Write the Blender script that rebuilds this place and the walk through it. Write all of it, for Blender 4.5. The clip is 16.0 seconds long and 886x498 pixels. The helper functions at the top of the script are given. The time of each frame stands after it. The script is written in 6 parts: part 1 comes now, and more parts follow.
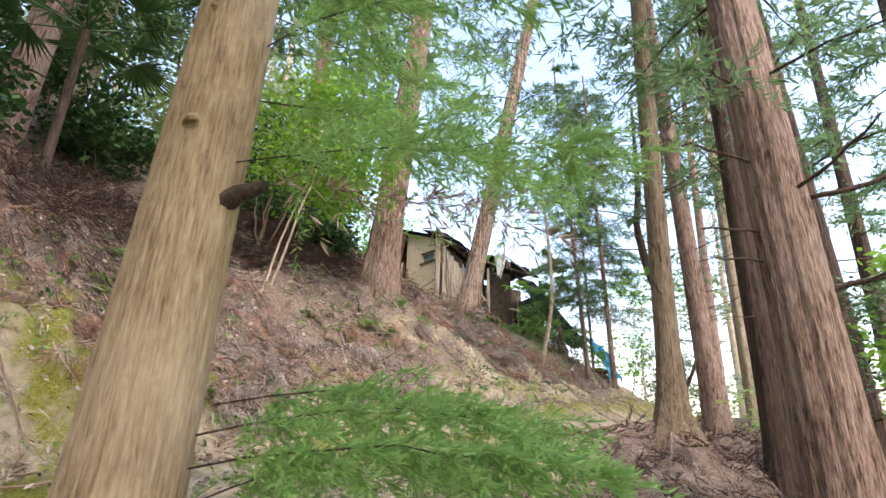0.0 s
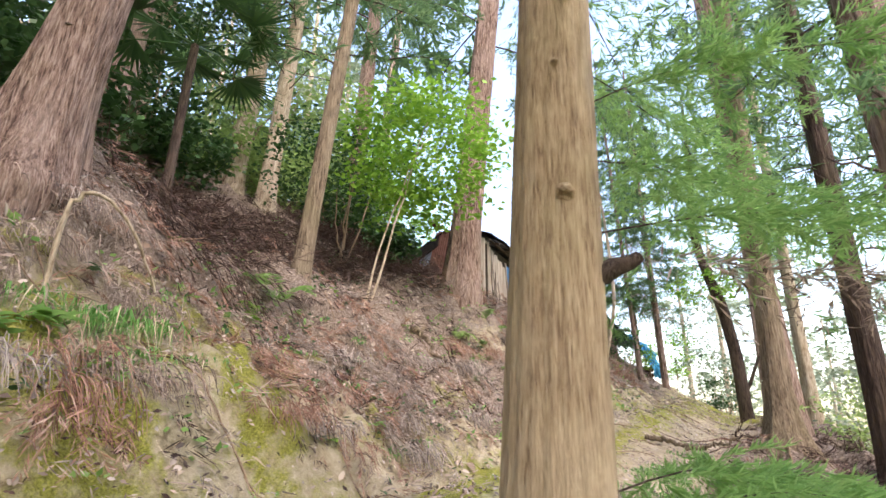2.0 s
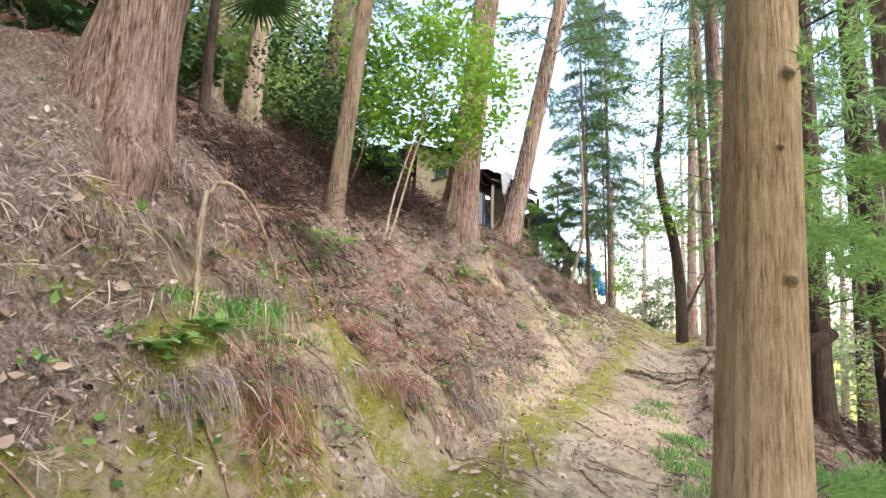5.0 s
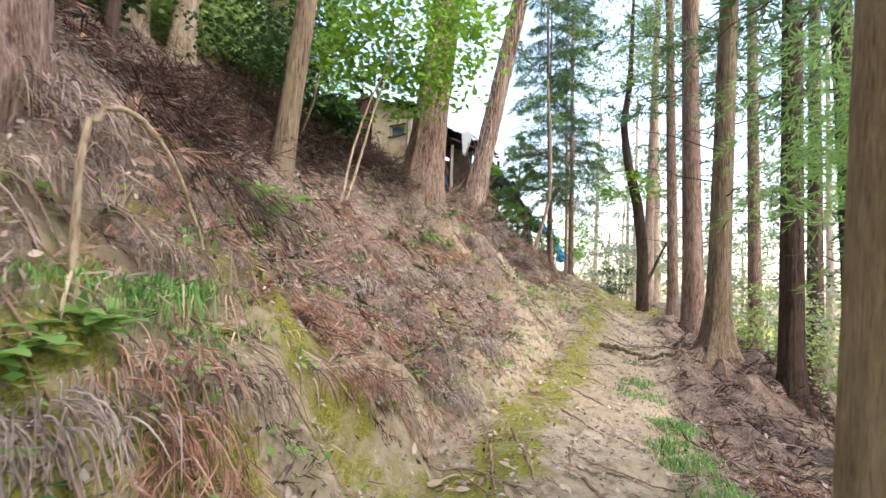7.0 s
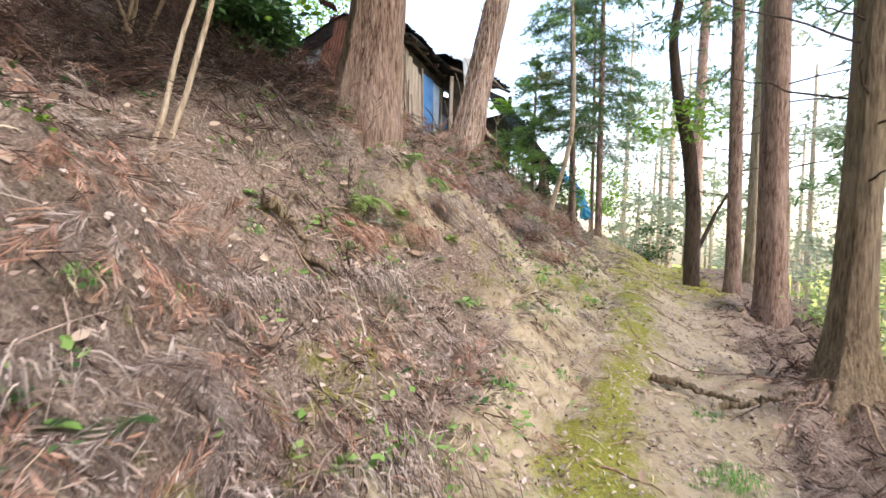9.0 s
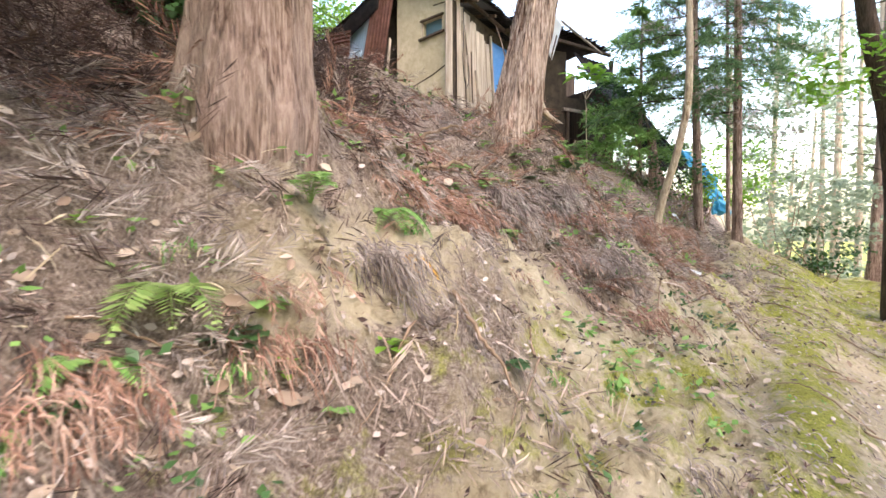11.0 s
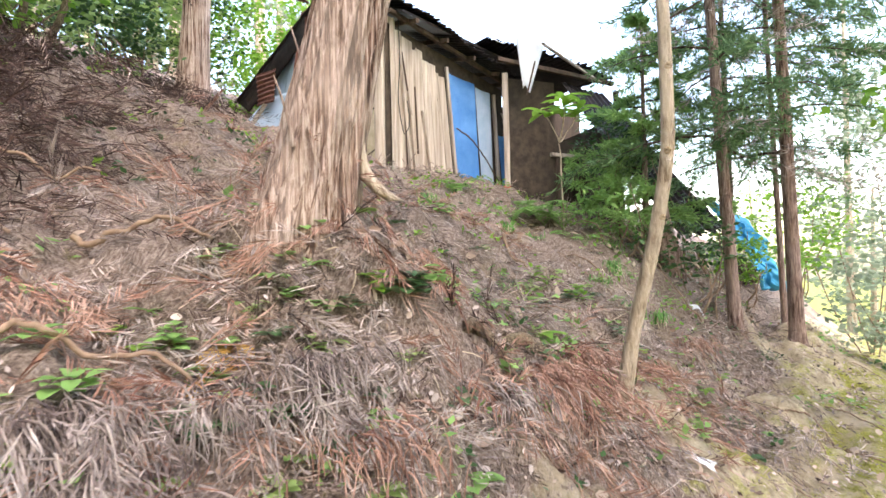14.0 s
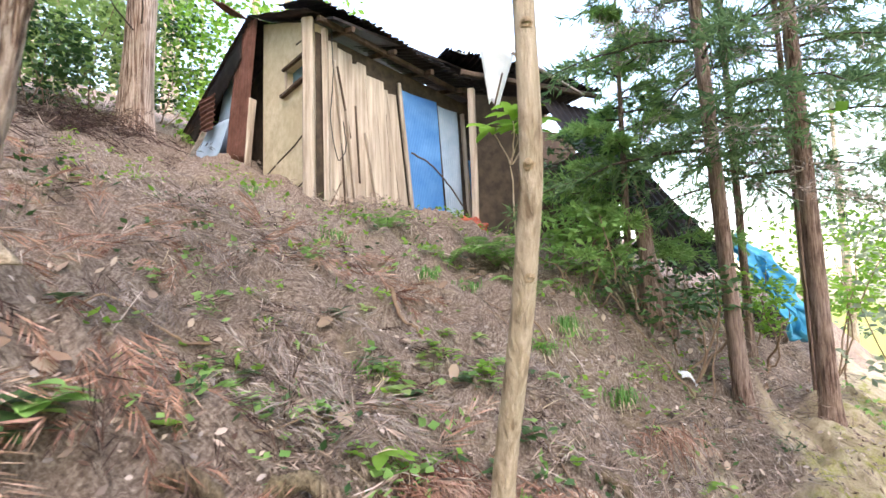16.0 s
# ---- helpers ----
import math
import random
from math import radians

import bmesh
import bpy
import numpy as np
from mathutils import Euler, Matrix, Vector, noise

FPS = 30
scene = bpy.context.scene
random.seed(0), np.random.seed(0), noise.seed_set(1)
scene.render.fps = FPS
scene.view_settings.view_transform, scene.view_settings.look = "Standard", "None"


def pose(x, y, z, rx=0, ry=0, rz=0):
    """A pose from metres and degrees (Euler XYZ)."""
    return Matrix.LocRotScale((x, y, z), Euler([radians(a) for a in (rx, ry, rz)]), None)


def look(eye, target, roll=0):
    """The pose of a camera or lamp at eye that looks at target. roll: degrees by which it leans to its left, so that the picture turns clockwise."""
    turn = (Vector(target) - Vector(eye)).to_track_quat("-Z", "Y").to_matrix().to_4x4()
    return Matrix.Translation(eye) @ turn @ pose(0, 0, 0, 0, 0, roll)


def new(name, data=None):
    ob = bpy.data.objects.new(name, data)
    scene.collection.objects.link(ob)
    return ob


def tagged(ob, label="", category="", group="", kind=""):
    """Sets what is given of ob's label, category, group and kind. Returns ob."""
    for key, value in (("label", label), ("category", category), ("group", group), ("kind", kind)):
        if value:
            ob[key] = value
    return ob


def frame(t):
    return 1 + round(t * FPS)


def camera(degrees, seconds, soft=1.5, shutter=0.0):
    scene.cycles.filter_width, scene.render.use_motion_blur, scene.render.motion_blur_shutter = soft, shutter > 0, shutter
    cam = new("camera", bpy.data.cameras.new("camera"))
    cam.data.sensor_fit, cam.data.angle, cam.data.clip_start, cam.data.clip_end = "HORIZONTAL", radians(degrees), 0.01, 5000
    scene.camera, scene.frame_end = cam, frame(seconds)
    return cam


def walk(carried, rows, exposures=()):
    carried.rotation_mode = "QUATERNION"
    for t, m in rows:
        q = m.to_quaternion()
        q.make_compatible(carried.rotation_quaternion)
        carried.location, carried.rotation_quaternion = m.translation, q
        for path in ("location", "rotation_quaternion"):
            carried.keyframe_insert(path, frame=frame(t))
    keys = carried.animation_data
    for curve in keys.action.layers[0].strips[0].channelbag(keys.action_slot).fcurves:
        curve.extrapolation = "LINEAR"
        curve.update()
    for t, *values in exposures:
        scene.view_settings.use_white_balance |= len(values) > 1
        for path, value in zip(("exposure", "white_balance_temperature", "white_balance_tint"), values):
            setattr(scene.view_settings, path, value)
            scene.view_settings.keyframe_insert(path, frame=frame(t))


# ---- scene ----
cam = camera(78.9, 16.0, 1.5, 0.25)
METRES, EYE, TILT, LEAN, TURN = 14.0, 1.5, 20.0, -1.5, 0.0
ROWS = [
    (0.0, 0.0, 0.0, 0.0, 0.0, 0.0, -0.0),
    (0.5, -0.0193, 0.001, 0.0054, 0.25, -0.18, 0.21),
    (1.0, -0.0473, 0.0014, 0.013, 0.5, 0.05, 0.44),
    (1.5, -0.0675, 0.0022, 0.0223, 0.48, -0.18, 0.41),
    (2.0, -0.0876, 0.0074, 0.0203, 0.25, -1.01, 0.6),
    (2.5, -0.1023, 0.0114, 0.0259, 0.42, -2.46, 0.66),
    (3.0, -0.12, 0.0046, 0.0368, 0.09, -4.12, 0.51),
    (3.5, -0.1281, 0.0068, 0.0372, -3.16, -9.46, -1.09),
    (4.0, -0.1411, 0.0125, 0.0413, -5.84, -11.83, -2.54),
    (4.5, -0.1636, 0.0051, 0.0563, -6.57, -11.89, -3.08),
    (7.0, -0.1719, 0.0615, 0.0495, -11.84, -15.53, -5.76),
    (7.5, -0.1386, 0.1067, 0.0374, -13.52, -17.51, -5.92),
    (8.0, -0.1175, 0.1553, 0.025, -13.32, -18.71, -6.04),
    (10.5, -0.0214, 0.373, -0.004, -0.58, -23.04, 0.79),
    (11.0, 0.0011, 0.4138, -0.0136, 1.51, -22.8, 2.02),
    (11.5, 0.0152, 0.4477, -0.0215, 2.92, -22.38, 2.75),
    (12.0, 0.03, 0.493, -0.0258, 4.58, -22.08, 3.67),
    (12.5, 0.0509, 0.527, -0.0318, 4.59, -21.05, 3.91),
    (13.0, 0.0678, 0.5609, -0.0421, 5.06, -20.84, 3.97),
    (13.5, 0.0913, 0.5879, -0.039, 5.23, -19.27, 4.27),
    (14.0, 0.1067, 0.601, -0.0378, 6.61, -18.14, 4.92),
    (14.5, 0.1201, 0.6291, -0.0449, 7.95, -17.03, 5.44),
    (15.0, 0.1322, 0.6523, -0.048, 8.05, -16.13, 5.51),
    (15.5, 0.1518, 0.6732, -0.0521, 8.28, -15.0, 5.84),
    (16.0, 0.1701, 0.6946, -0.0589, 10.39, -14.65, 6.84),
]
walk(cam, [(t, pose(0, 0, EYE, TILT, LEAN, TURN) @ pose(METRES * x, METRES * y, METRES * z, 90 + pitch, roll, yaw)) for t, x, y, z, yaw, pitch, roll in ROWS], [(t, e, 6650, 19) for t, e in ((0.0, 2.1), (1.5, 2.3), (3.0, 2.25), (4.5, 2.35), (7.0, 2.22), (8.0, 2.2), (10.5, 2.55), (12.0, 2.65), (14.0, 2.82), (16.0, 2.82))])

# ---- world and sun ----
SUN_EL, SUN_ROT = 52.0, 150.0
world = bpy.data.worlds.new("sky")
scene.world = world
world.use_nodes = True
wn = world.node_tree
sky = wn.nodes.new("ShaderNodeTexSky")
sky.sky_type, sky.sun_disc = "NISHITA", False
sky.sun_elevation, sky.sun_rotation = radians(SUN_EL), radians(SUN_ROT)
sky.air_density, sky.dust_density, sky.ozone_density = 1.4, 2.0, 0.6
wn.links.new(sky.outputs[0], wn.nodes["Background"].inputs[0])
wn.nodes["Background"].inputs[1].default_value = 0.15
sun_data = bpy.data.lights.new("sun", "SUN")
sun_data.energy, sun_data.angle, sun_data.color = 0.6, radians(30), (1.0, 0.96, 0.9)
sun = new("sun", sun_data)
a, b = radians(SUN_ROT), radians(SUN_EL)
sun.matrix_world = look((0, 0, 30), Vector((0, 0, 30)) - Vector((math.sin(a) * math.cos(b), math.cos(a) * math.cos(b), math.sin(b))))


# ---- materials ----
def mat_base(name, rough=0.8):
    m = bpy.data.materials.new(name)
    m.use_nodes = True
    nt = m.node_tree
    bs = nt.nodes["Principled BSDF"]
    bs.inputs["Roughness"].default_value = rough
    bs.inputs["Specular IOR Level"].default_value = 0.25
    return m, nt, bs


def coords(nt, scale=(1, 1, 1), obj=True):
    tc = nt.nodes.new("ShaderNodeTexCoord")
    mp = nt.nodes.new("ShaderNodeMapping")
    mp.inputs["Scale"].default_value = scale
    nt.links.new(tc.outputs["Object" if obj else "Generated"], mp.inputs[0])
    return mp.outputs[0]


def noise_tex(nt, vec, scale, detail=6, rough=0.6, dist=0.0):
    n = nt.nodes.new("ShaderNodeTexNoise")
    n.inputs["Scale"].default_value, n.inputs["Detail"].default_value = scale, detail
    n.inputs["Roughness"].default_value, n.inputs["Distortion"].default_value = rough, dist
    nt.links.new(vec, n.inputs["Vector"])
    return n.outputs["Fac"]


def ramp(nt, fac, stops):
    r = nt.nodes.new("ShaderNodeValToRGB")
    el = r.color_ramp.elements
    while len(el) < len(stops):
        el.new(0.5)
    for e, (p, c) in zip(el, stops):
        e.position, e.color = p, (*c, 1)
    nt.links.new(fac, r.inputs[0])
    return r.outputs[0]


def grey(lo, hi):
    return [(lo, (0, 0, 0)), (hi, (1, 1, 1))]


def mix(nt, fac, c1, c2, mode="MIX"):
    n = nt.nodes.new("ShaderNodeMix")
    n.data_type, n.blend_type = "RGBA", mode
    for sock, v in ((n.inputs[0], fac), (n.inputs[6], c1), (n.inputs[7], c2)):
        if isinstance(v, bpy.types.NodeSocket):
            nt.links.new(v, sock)
        else:
            sock.default_value = v if isinstance(v, float) else (*v, 1)
    return n.outputs[2]


def bump(nt, bs, height, strength=0.5, dist=0.02):
    n = nt.nodes.new("ShaderNodeBump")
    n.inputs["Strength"].default_value, n.inputs["Distance"].default_value = strength, dist
    nt.links.new(height, n.inputs["Height"])
    nt.links.new(n.outputs[0], bs.inputs["Normal"])


def bark_material(name, dark, mid, light, moss=0.3, stretch=0.1, scale=46, sharp=1.0, relief=0.05):
    m, nt, bs = mat_base(name, 0.9)
    v = coords(nt, (1, 1, stretch))
    fine = mix(nt, 0.5, noise_tex(nt, v, scale, 8, 0.65, 0.4), noise_tex(nt, coords(nt, (1, 1, stretch * 0.5)), scale * 2.6, 6, 0.6, 0.3))
    big = noise_tex(nt, coords(nt, (1, 1, 0.35)), 4, 4)
    col = ramp(nt, fine, [(0.49 - 0.1 / sharp, dark), (0.49, mid), (0.49 + 0.14 / sharp, light)])
    col = mix(nt, ramp(nt, big, grey(0.45, 0.68)), col, mix(nt, 0.55, col, light))
    blotch = noise_tex(nt, coords(nt, (1, 1, 0.6)), 9, 5, 0.7)
    col = mix(nt, ramp(nt, blotch, grey(0.52, 0.66)), col, mix(nt, 0.3, col, dark))
    if moss:
        g = noise_tex(nt, coords(nt, (1, 1, 0.5)), 2.3, 5)
        gm = mix(nt, 1.0, ramp(nt, g, grey(0.5, 0.72)), ramp(nt, fine, grey(0.35, 0.6)), "MULTIPLY")
        gm = mix(nt, 1.0, gm, (moss, moss, moss), "MULTIPLY")
        col = mix(nt, gm, col, (0.2, 0.19, 0.06))
    nt.links.new(col, bs.inputs["Base Color"])
    bump(nt, bs, fine, 1.0, relief)
    return m


def leaf_material(name, c1, c2, rough=0.5, trans=0.35):
    m, nt, bs = mat_base(name, rough)
    geo = nt.nodes.new("ShaderNodeNewGeometry")
    col = ramp(nt, geo.outputs["Random Per Island"], [(0.0, c1), (0.5, tuple(0.55 * a + 0.45 * b for a, b in zip(c1, c2))), (1.0, c2)])
    patch = noise_tex(nt, coords(nt), 1.7, 4)
    col = mix(nt, ramp(nt, patch, grey(0.35, 0.7)), col, mix(nt, 0.35, col, c2))
    nt.links.new(col, bs.inputs["Base Color"])
    tr = nt.nodes.new("ShaderNodeBsdfTranslucent")
    nt.links.new(col, tr.inputs[0])
    ms = nt.nodes.new("ShaderNodeMixShader")
    ms.inputs[0].default_value = trans
    nt.links.new(bs.outputs[0], ms.inputs[1])
    nt.links.new(tr.outputs[0], ms.inputs[2])
    nt.links.new(ms.outputs[0], nt.nodes["Material Output"].inputs[0])
    return m


def plain_material(name, c1, c2, scale=8, rough=0.8, stretch=(1, 1, 1), strength=0.4, metal=0.0, detail=7):
    m, nt, bs = mat_base(name, rough)
    n = noise_tex(nt, coords(nt, stretch), scale, detail, 0.65)
    n2 = noise_tex(nt, coords(nt, stretch), scale * 0.17, 4)
    col = ramp(nt, n, [(0.3, c1), (0.7, c2)])
    col = mix(nt, ramp(nt, n2, grey(0.4, 0.65)), col, mix(nt, 0.6, col, c1))
    nt.links.new(col, bs.inputs["Base Color"])
    bs.inputs["Metallic"].default_value = metal
    bump(nt, bs, n, strength, 0.01)
    return m


BARK_NEAR = bark_material("bark_tan", (0.16, 0.1, 0.06), (0.37, 0.26, 0.16), (0.58, 0.45, 0.3), 0.4, 0.16, 48, 0.75, 0.022)
BARK_RED = bark_material("bark_red_brown", (0.06, 0.033, 0.024), (0.23, 0.145, 0.11), (0.45, 0.33, 0.27), 0.2, 0.15, 38, 1.2)
BARK_DARK = bark_material("bark_dark", (0.02, 0.012, 0.01), (0.07, 0.045, 0.034), (0.15, 0.105, 0.08), 0.2)
BARK_PALE = bark_material("bark_pale", (0.2, 0.14, 0.09), (0.42, 0.33, 0.23), (0.6, 0.5, 0.38), 0.2, 0.3, 18)
BARK_SHRED = bark_material("bark_shredded", (0.05, 0.022, 0.014), (0.27, 0.165, 0.115), (0.62, 0.49, 0.4), 0.2, 0.045, 30, 1.7)
BARK_BROWN = bark_material("bark_brown", (0.05, 0.032, 0.02), (0.2, 0.145, 0.095), (0.37, 0.29, 0.2), 0.4)
TWIG = plain_material("twig_wood", (0.16, 0.1, 0.065), (0.38, 0.27, 0.18), 20)
NEEDLE = leaf_material("cedar_needles", (0.06, 0.13, 0.055), (0.2, 0.31, 0.13), 0.6, 0.5)
NEEDLE_NEAR = leaf_material("fresh_cedar_needles", (0.15, 0.31, 0.08), (0.36, 0.54, 0.18), 0.6, 0.55)
LEAF = leaf_material("broad_leaves", (0.12, 0.28, 0.03), (0.3, 0.5, 0.07), 0.4, 0.5)
LEAF_DARK = leaf_material("dark_evergreen_leaves", (0.03, 0.075, 0.025), (0.08, 0.16, 0.05), 0.35, 0.25)
LEAF_PALE = leaf_material("pale_green_leaves", (0.2, 0.32, 0.09), (0.4, 0.52, 0.18), 0.5, 0.5)
# Distance haze is mixed into this leaf colour; the air itself is clear.
LEAF_HAZE = leaf_material("leaves_with_painted_haze", (0.17, 0.22, 0.13), (0.42, 0.47, 0.33), 0.6, 0.5)
GRASS = leaf_material("grass_blades", (0.06, 0.19, 0.035), (0.22, 0.42, 0.11), 0.5, 0.35)
STRAW = leaf_material("dry_straw", (0.34, 0.25, 0.15), (0.72, 0.6, 0.42), 0.8, 0.2)
FERN = leaf_material("fern_green", (0.14, 0.3, 0.07), (0.3, 0.48, 0.14), 0.5, 0.4)
FERN_YELLOW = leaf_material("fern_yellowed", (0.42, 0.2, 0.05), (0.6, 0.38, 0.1), 0.6, 0.4)
DEAD = leaf_material("dead_cedar_sprays", (0.055, 0.036, 0.028), (0.54, 0.41, 0.33), 0.85, 0.15)


def frond_material(name, c1, c2, c3):
    """Dead fronds: one colour for each frond and its neighbours, a little change from shoot to shoot."""
    m, nt, bs = mat_base(name, 0.9)
    geo = nt.nodes.new("ShaderNodeNewGeometry")
    col = ramp(nt, noise_tex(nt, coords(nt), 5.5, 3, 0.6), [(0.36, c1), (0.5, c2), (0.66, c3)])
    isl = ramp(nt, geo.outputs["Random Per Island"], [(0.0, (0.55, 0.53, 0.52)), (1.0, (1.0, 1.0, 1.0))])
    nt.links.new(mix(nt, 1.0, col, isl, "MULTIPLY"), bs.inputs["Base Color"])
    return m


DEAD_RUST = frond_material("rust_red_cedar_fronds", (0.19, 0.088, 0.06), (0.42, 0.235, 0.165), (0.56, 0.39, 0.3))
DEAD_DRAB = frond_material("drab_grey_cedar_fronds", (0.13, 0.095, 0.083), (0.34, 0.275, 0.24), (0.54, 0.46, 0.4))
DEAD_GREY = leaf_material("weathered_cedar_sprays", (0.05, 0.036, 0.032), (0.64, 0.53, 0.46), 0.85, 0.15)
# Dark dead litter; on the bank the colour also stands for shade.
DEAD_DARK = leaf_material("dead_branches_and_shade", (0.012, 0.007, 0.006), (0.11, 0.065, 0.05), 0.9, 0.05)
FALLEN = leaf_material("fallen_pale_leaves", (0.2, 0.12, 0.075), (0.56, 0.45, 0.35), 0.7, 0.2)


# ---- ground shape ----
def smooth(a, b, v):
    t = np.clip((v - a) / (b - a), 0, 1)
    return t * t * (3 - 2 * t)


def toe(x, y):
    """Metres to the right of the foot of the bank."""
    yc = np.clip(y, -6, 24)
    return (x + 3.7 - 0.56 * yc - 0.55 * smooth(3, 9, yc)) * 0.873


# how far the bank sags below an even slope: rows by distance along the walk, columns by distance from the bank's foot
SAG_D = (-6.0, -3.2, -2.3, -1.7, -1.2, -0.7, -0.3, 0.3, 1.1, 2.0, 3.0)
SAG_Y = (1.0, 3.0, 5.0, 7.0, 9.0, 11.0, 13.0, 15.0)
SAG = np.array((
    (-0.01, -0.06, -0.09, -0.07, -0.02, -0.06, -0.07, 0.00, 0.09, 0.16, 0.19),
    (-0.01, -0.07, -0.15, -0.10, 0.06, 0.14, 0.15, 0.00, 0.10, 0.20, 0.23),
    (0.04, -0.08, -0.35, -0.23, -0.01, 0.12, -0.02, 0.00, 0.12, 0.33, 0.30),
    (0.29, 0.06, -0.22, 0.12, 0.21, 0.28, 0.09, 0.00, 0.09, 0.33, 0.28),
    (0.36, 0.26, 0.09, 0.18, 0.14, 0.29, 0.10, -0.01, 0.08, 0.18, 0.19),
    (0.31, 0.21, 0.12, 0.06, 0.12, 0.17, 0.08, 0.00, 0.06, 0.11, 0.13),
    (-0.03, -0.12, -0.10, -0.02, 0.10, 0.36, 0.12, 0.00, 0.04, 0.08, 0.09),
    (-0.38, -0.46, -0.36, -0.24, -0.08, 0.00, -0.04, 0.00, 0.03, 0.06, 0.07)))


def sag(d, y):
    def cell(v, stops):
        stops = np.asarray(stops)
        v = np.clip(v, stops[0], stops[-1])
        i = np.clip(np.searchsorted(stops, v, side="right") - 1, 0, len(stops) - 2)
        f = (v - stops[i]) / (stops[i + 1] - stops[i])
        return i, f * f * (3 - 2 * f)
    (i, f), (j, g) = cell(d, SAG_D), cell(y, SAG_Y)
    return (SAG[j, i] * (1 - f) + SAG[j, i + 1] * f) * (1 - g) + (SAG[j + 1, i] * (1 - f) + SAG[j + 1, i + 1] * f) * g


def height(x, y):
    """The slope: a path climbing beside a bank, a fall of ground beyond it."""
    x, y = np.asarray(x, float), np.asarray(y, float)
    d = toe(x, y)
    z = 1.05 + 0.09 * np.clip(y, -12, 14.5) - 0.45 * smooth(3.2, -0.5, y) - 0.1 * np.clip(y - 14.5, 0, 30)
    z = z + 0.35 * smooth(6, 8.5, y) * smooth(1.1, 0.0, d)
    u = np.maximum(-d, 0)
    k = 0.62 - 0.13 * smooth(11.5, 13.5, y) - 0.09 * smooth(13.2, 14.6, y)
    z = z + k * np.minimum(u, 40) + (0.1 + 0.4 * smooth(5.5, 2.5, y)) * (1 - np.exp(-u / 0.55)) * smooth(0, 0.35, u) + 0.1 * np.clip(y - 14.5, 0, 30) * smooth(0, 2, u)
    z = z + 0.15 * np.exp(-((x + 0.75) / 1.0) ** 2 - ((y - 8.3) / 1.0) ** 2) + 0.25 * np.exp(-((x - 0.4) / 0.8) ** 2 - ((y - 10.6) / 0.8) ** 2)
    z = z + 0.62 * np.exp(-((x + 4.1) / 0.9) ** 2 - ((y - 2.9) / 1.4) ** 2)
    r = np.maximum(d - 1.0, 0)
    near = np.exp(-((y - 3.2) / 2.0) ** 2)
    z = z - (0.07 + 0.2 * near) * np.minimum(r, 3) - 0.7 * np.clip(d - 2.9, 0, 5) - 0.25 * np.clip(d - 7.9, 0, 25)
    z = z + 0.5 * np.exp(-((x - 2.7) / 0.6) ** 2 - ((y - 6.8) / 0.6) ** 2)
    z = z + 0.42 * np.exp(-((x + 1.1) / 0.46) ** 2 - ((y - 8.12) / 0.42) ** 2) + 0.42 * np.exp(-((x - 0.4) / 0.6) ** 2 - ((y - 10.55) / 0.5) ** 2)
    return z - sag(d, y)


def h(x, y):
    return float(height(x, y))


def axis(lo, hi, step, far, n):
    mid = np.arange(lo, hi + step / 2, step)
    g = np.geomspace(1, far, n)
    return np.concatenate([(lo - g)[::-1] + 1 - 0.6, mid, hi + g - 1 + 0.6])


def value_noise(x, y, seed):
    """Smooth random lattice noise between -1 and 1."""
    tab = np.random.RandomState(seed).uniform(-1, 1, 4096)
    xi, yi = np.floor(x).astype(np.int64), np.floor(y).astype(np.int64)
    fx, fy = x - xi, y - yi
    fx, fy = fx * fx * (3 - 2 * fx), fy * fy * (3 - 2 * fy)

    def at(i, j):
        return tab[(i * 374761 + j * 668265 + (i * j) % 977) % 4096]

    a, b = at(xi, yi) * (1 - fx) + at(xi + 1, yi) * fx, at(xi, yi + 1) * (1 - fx) + at(xi + 1, yi + 1) * fx
    return a * (1 - fy) + b * fy


def rough_ground(x, y):
    """Clods, hollows, broken edges and litter heaps on the ground."""
    d = toe(x, y)
    bank = smooth(0.3, -0.4, d) + smooth(1.1, 1.6, d)
    n1 = value_noise(x * 1.1 + 40, y * 1.1 + 7, 1)
    n2 = value_noise(x * 2.6 + 11, y * 2.6 + 90, 2)
    n3 = value_noise(x * 5.7 + 3, y * 5.7 + 31, 3)
    n4 = value_noise(x * 11.5 + 8, y * 11.5 + 5, 4)
    n5 = value_noise(x * 4.1 - d * 1.5 + 60, y * 4.1 + 17, 5)
    out = 0.1 * n1 + 0.11 * n2 + 0.11 * (0.5 - np.abs(n3)) + 0.05 * n4 + 0.13 * (0.5 - np.abs(n5))
    return out * (0.22 + 0.78 * np.clip(bank, 0, 1))


def surface(x, y):
    x, y = np.asarray(x, float), np.asarray(y, float)
    return height(x, y) + rough_ground(x, y)


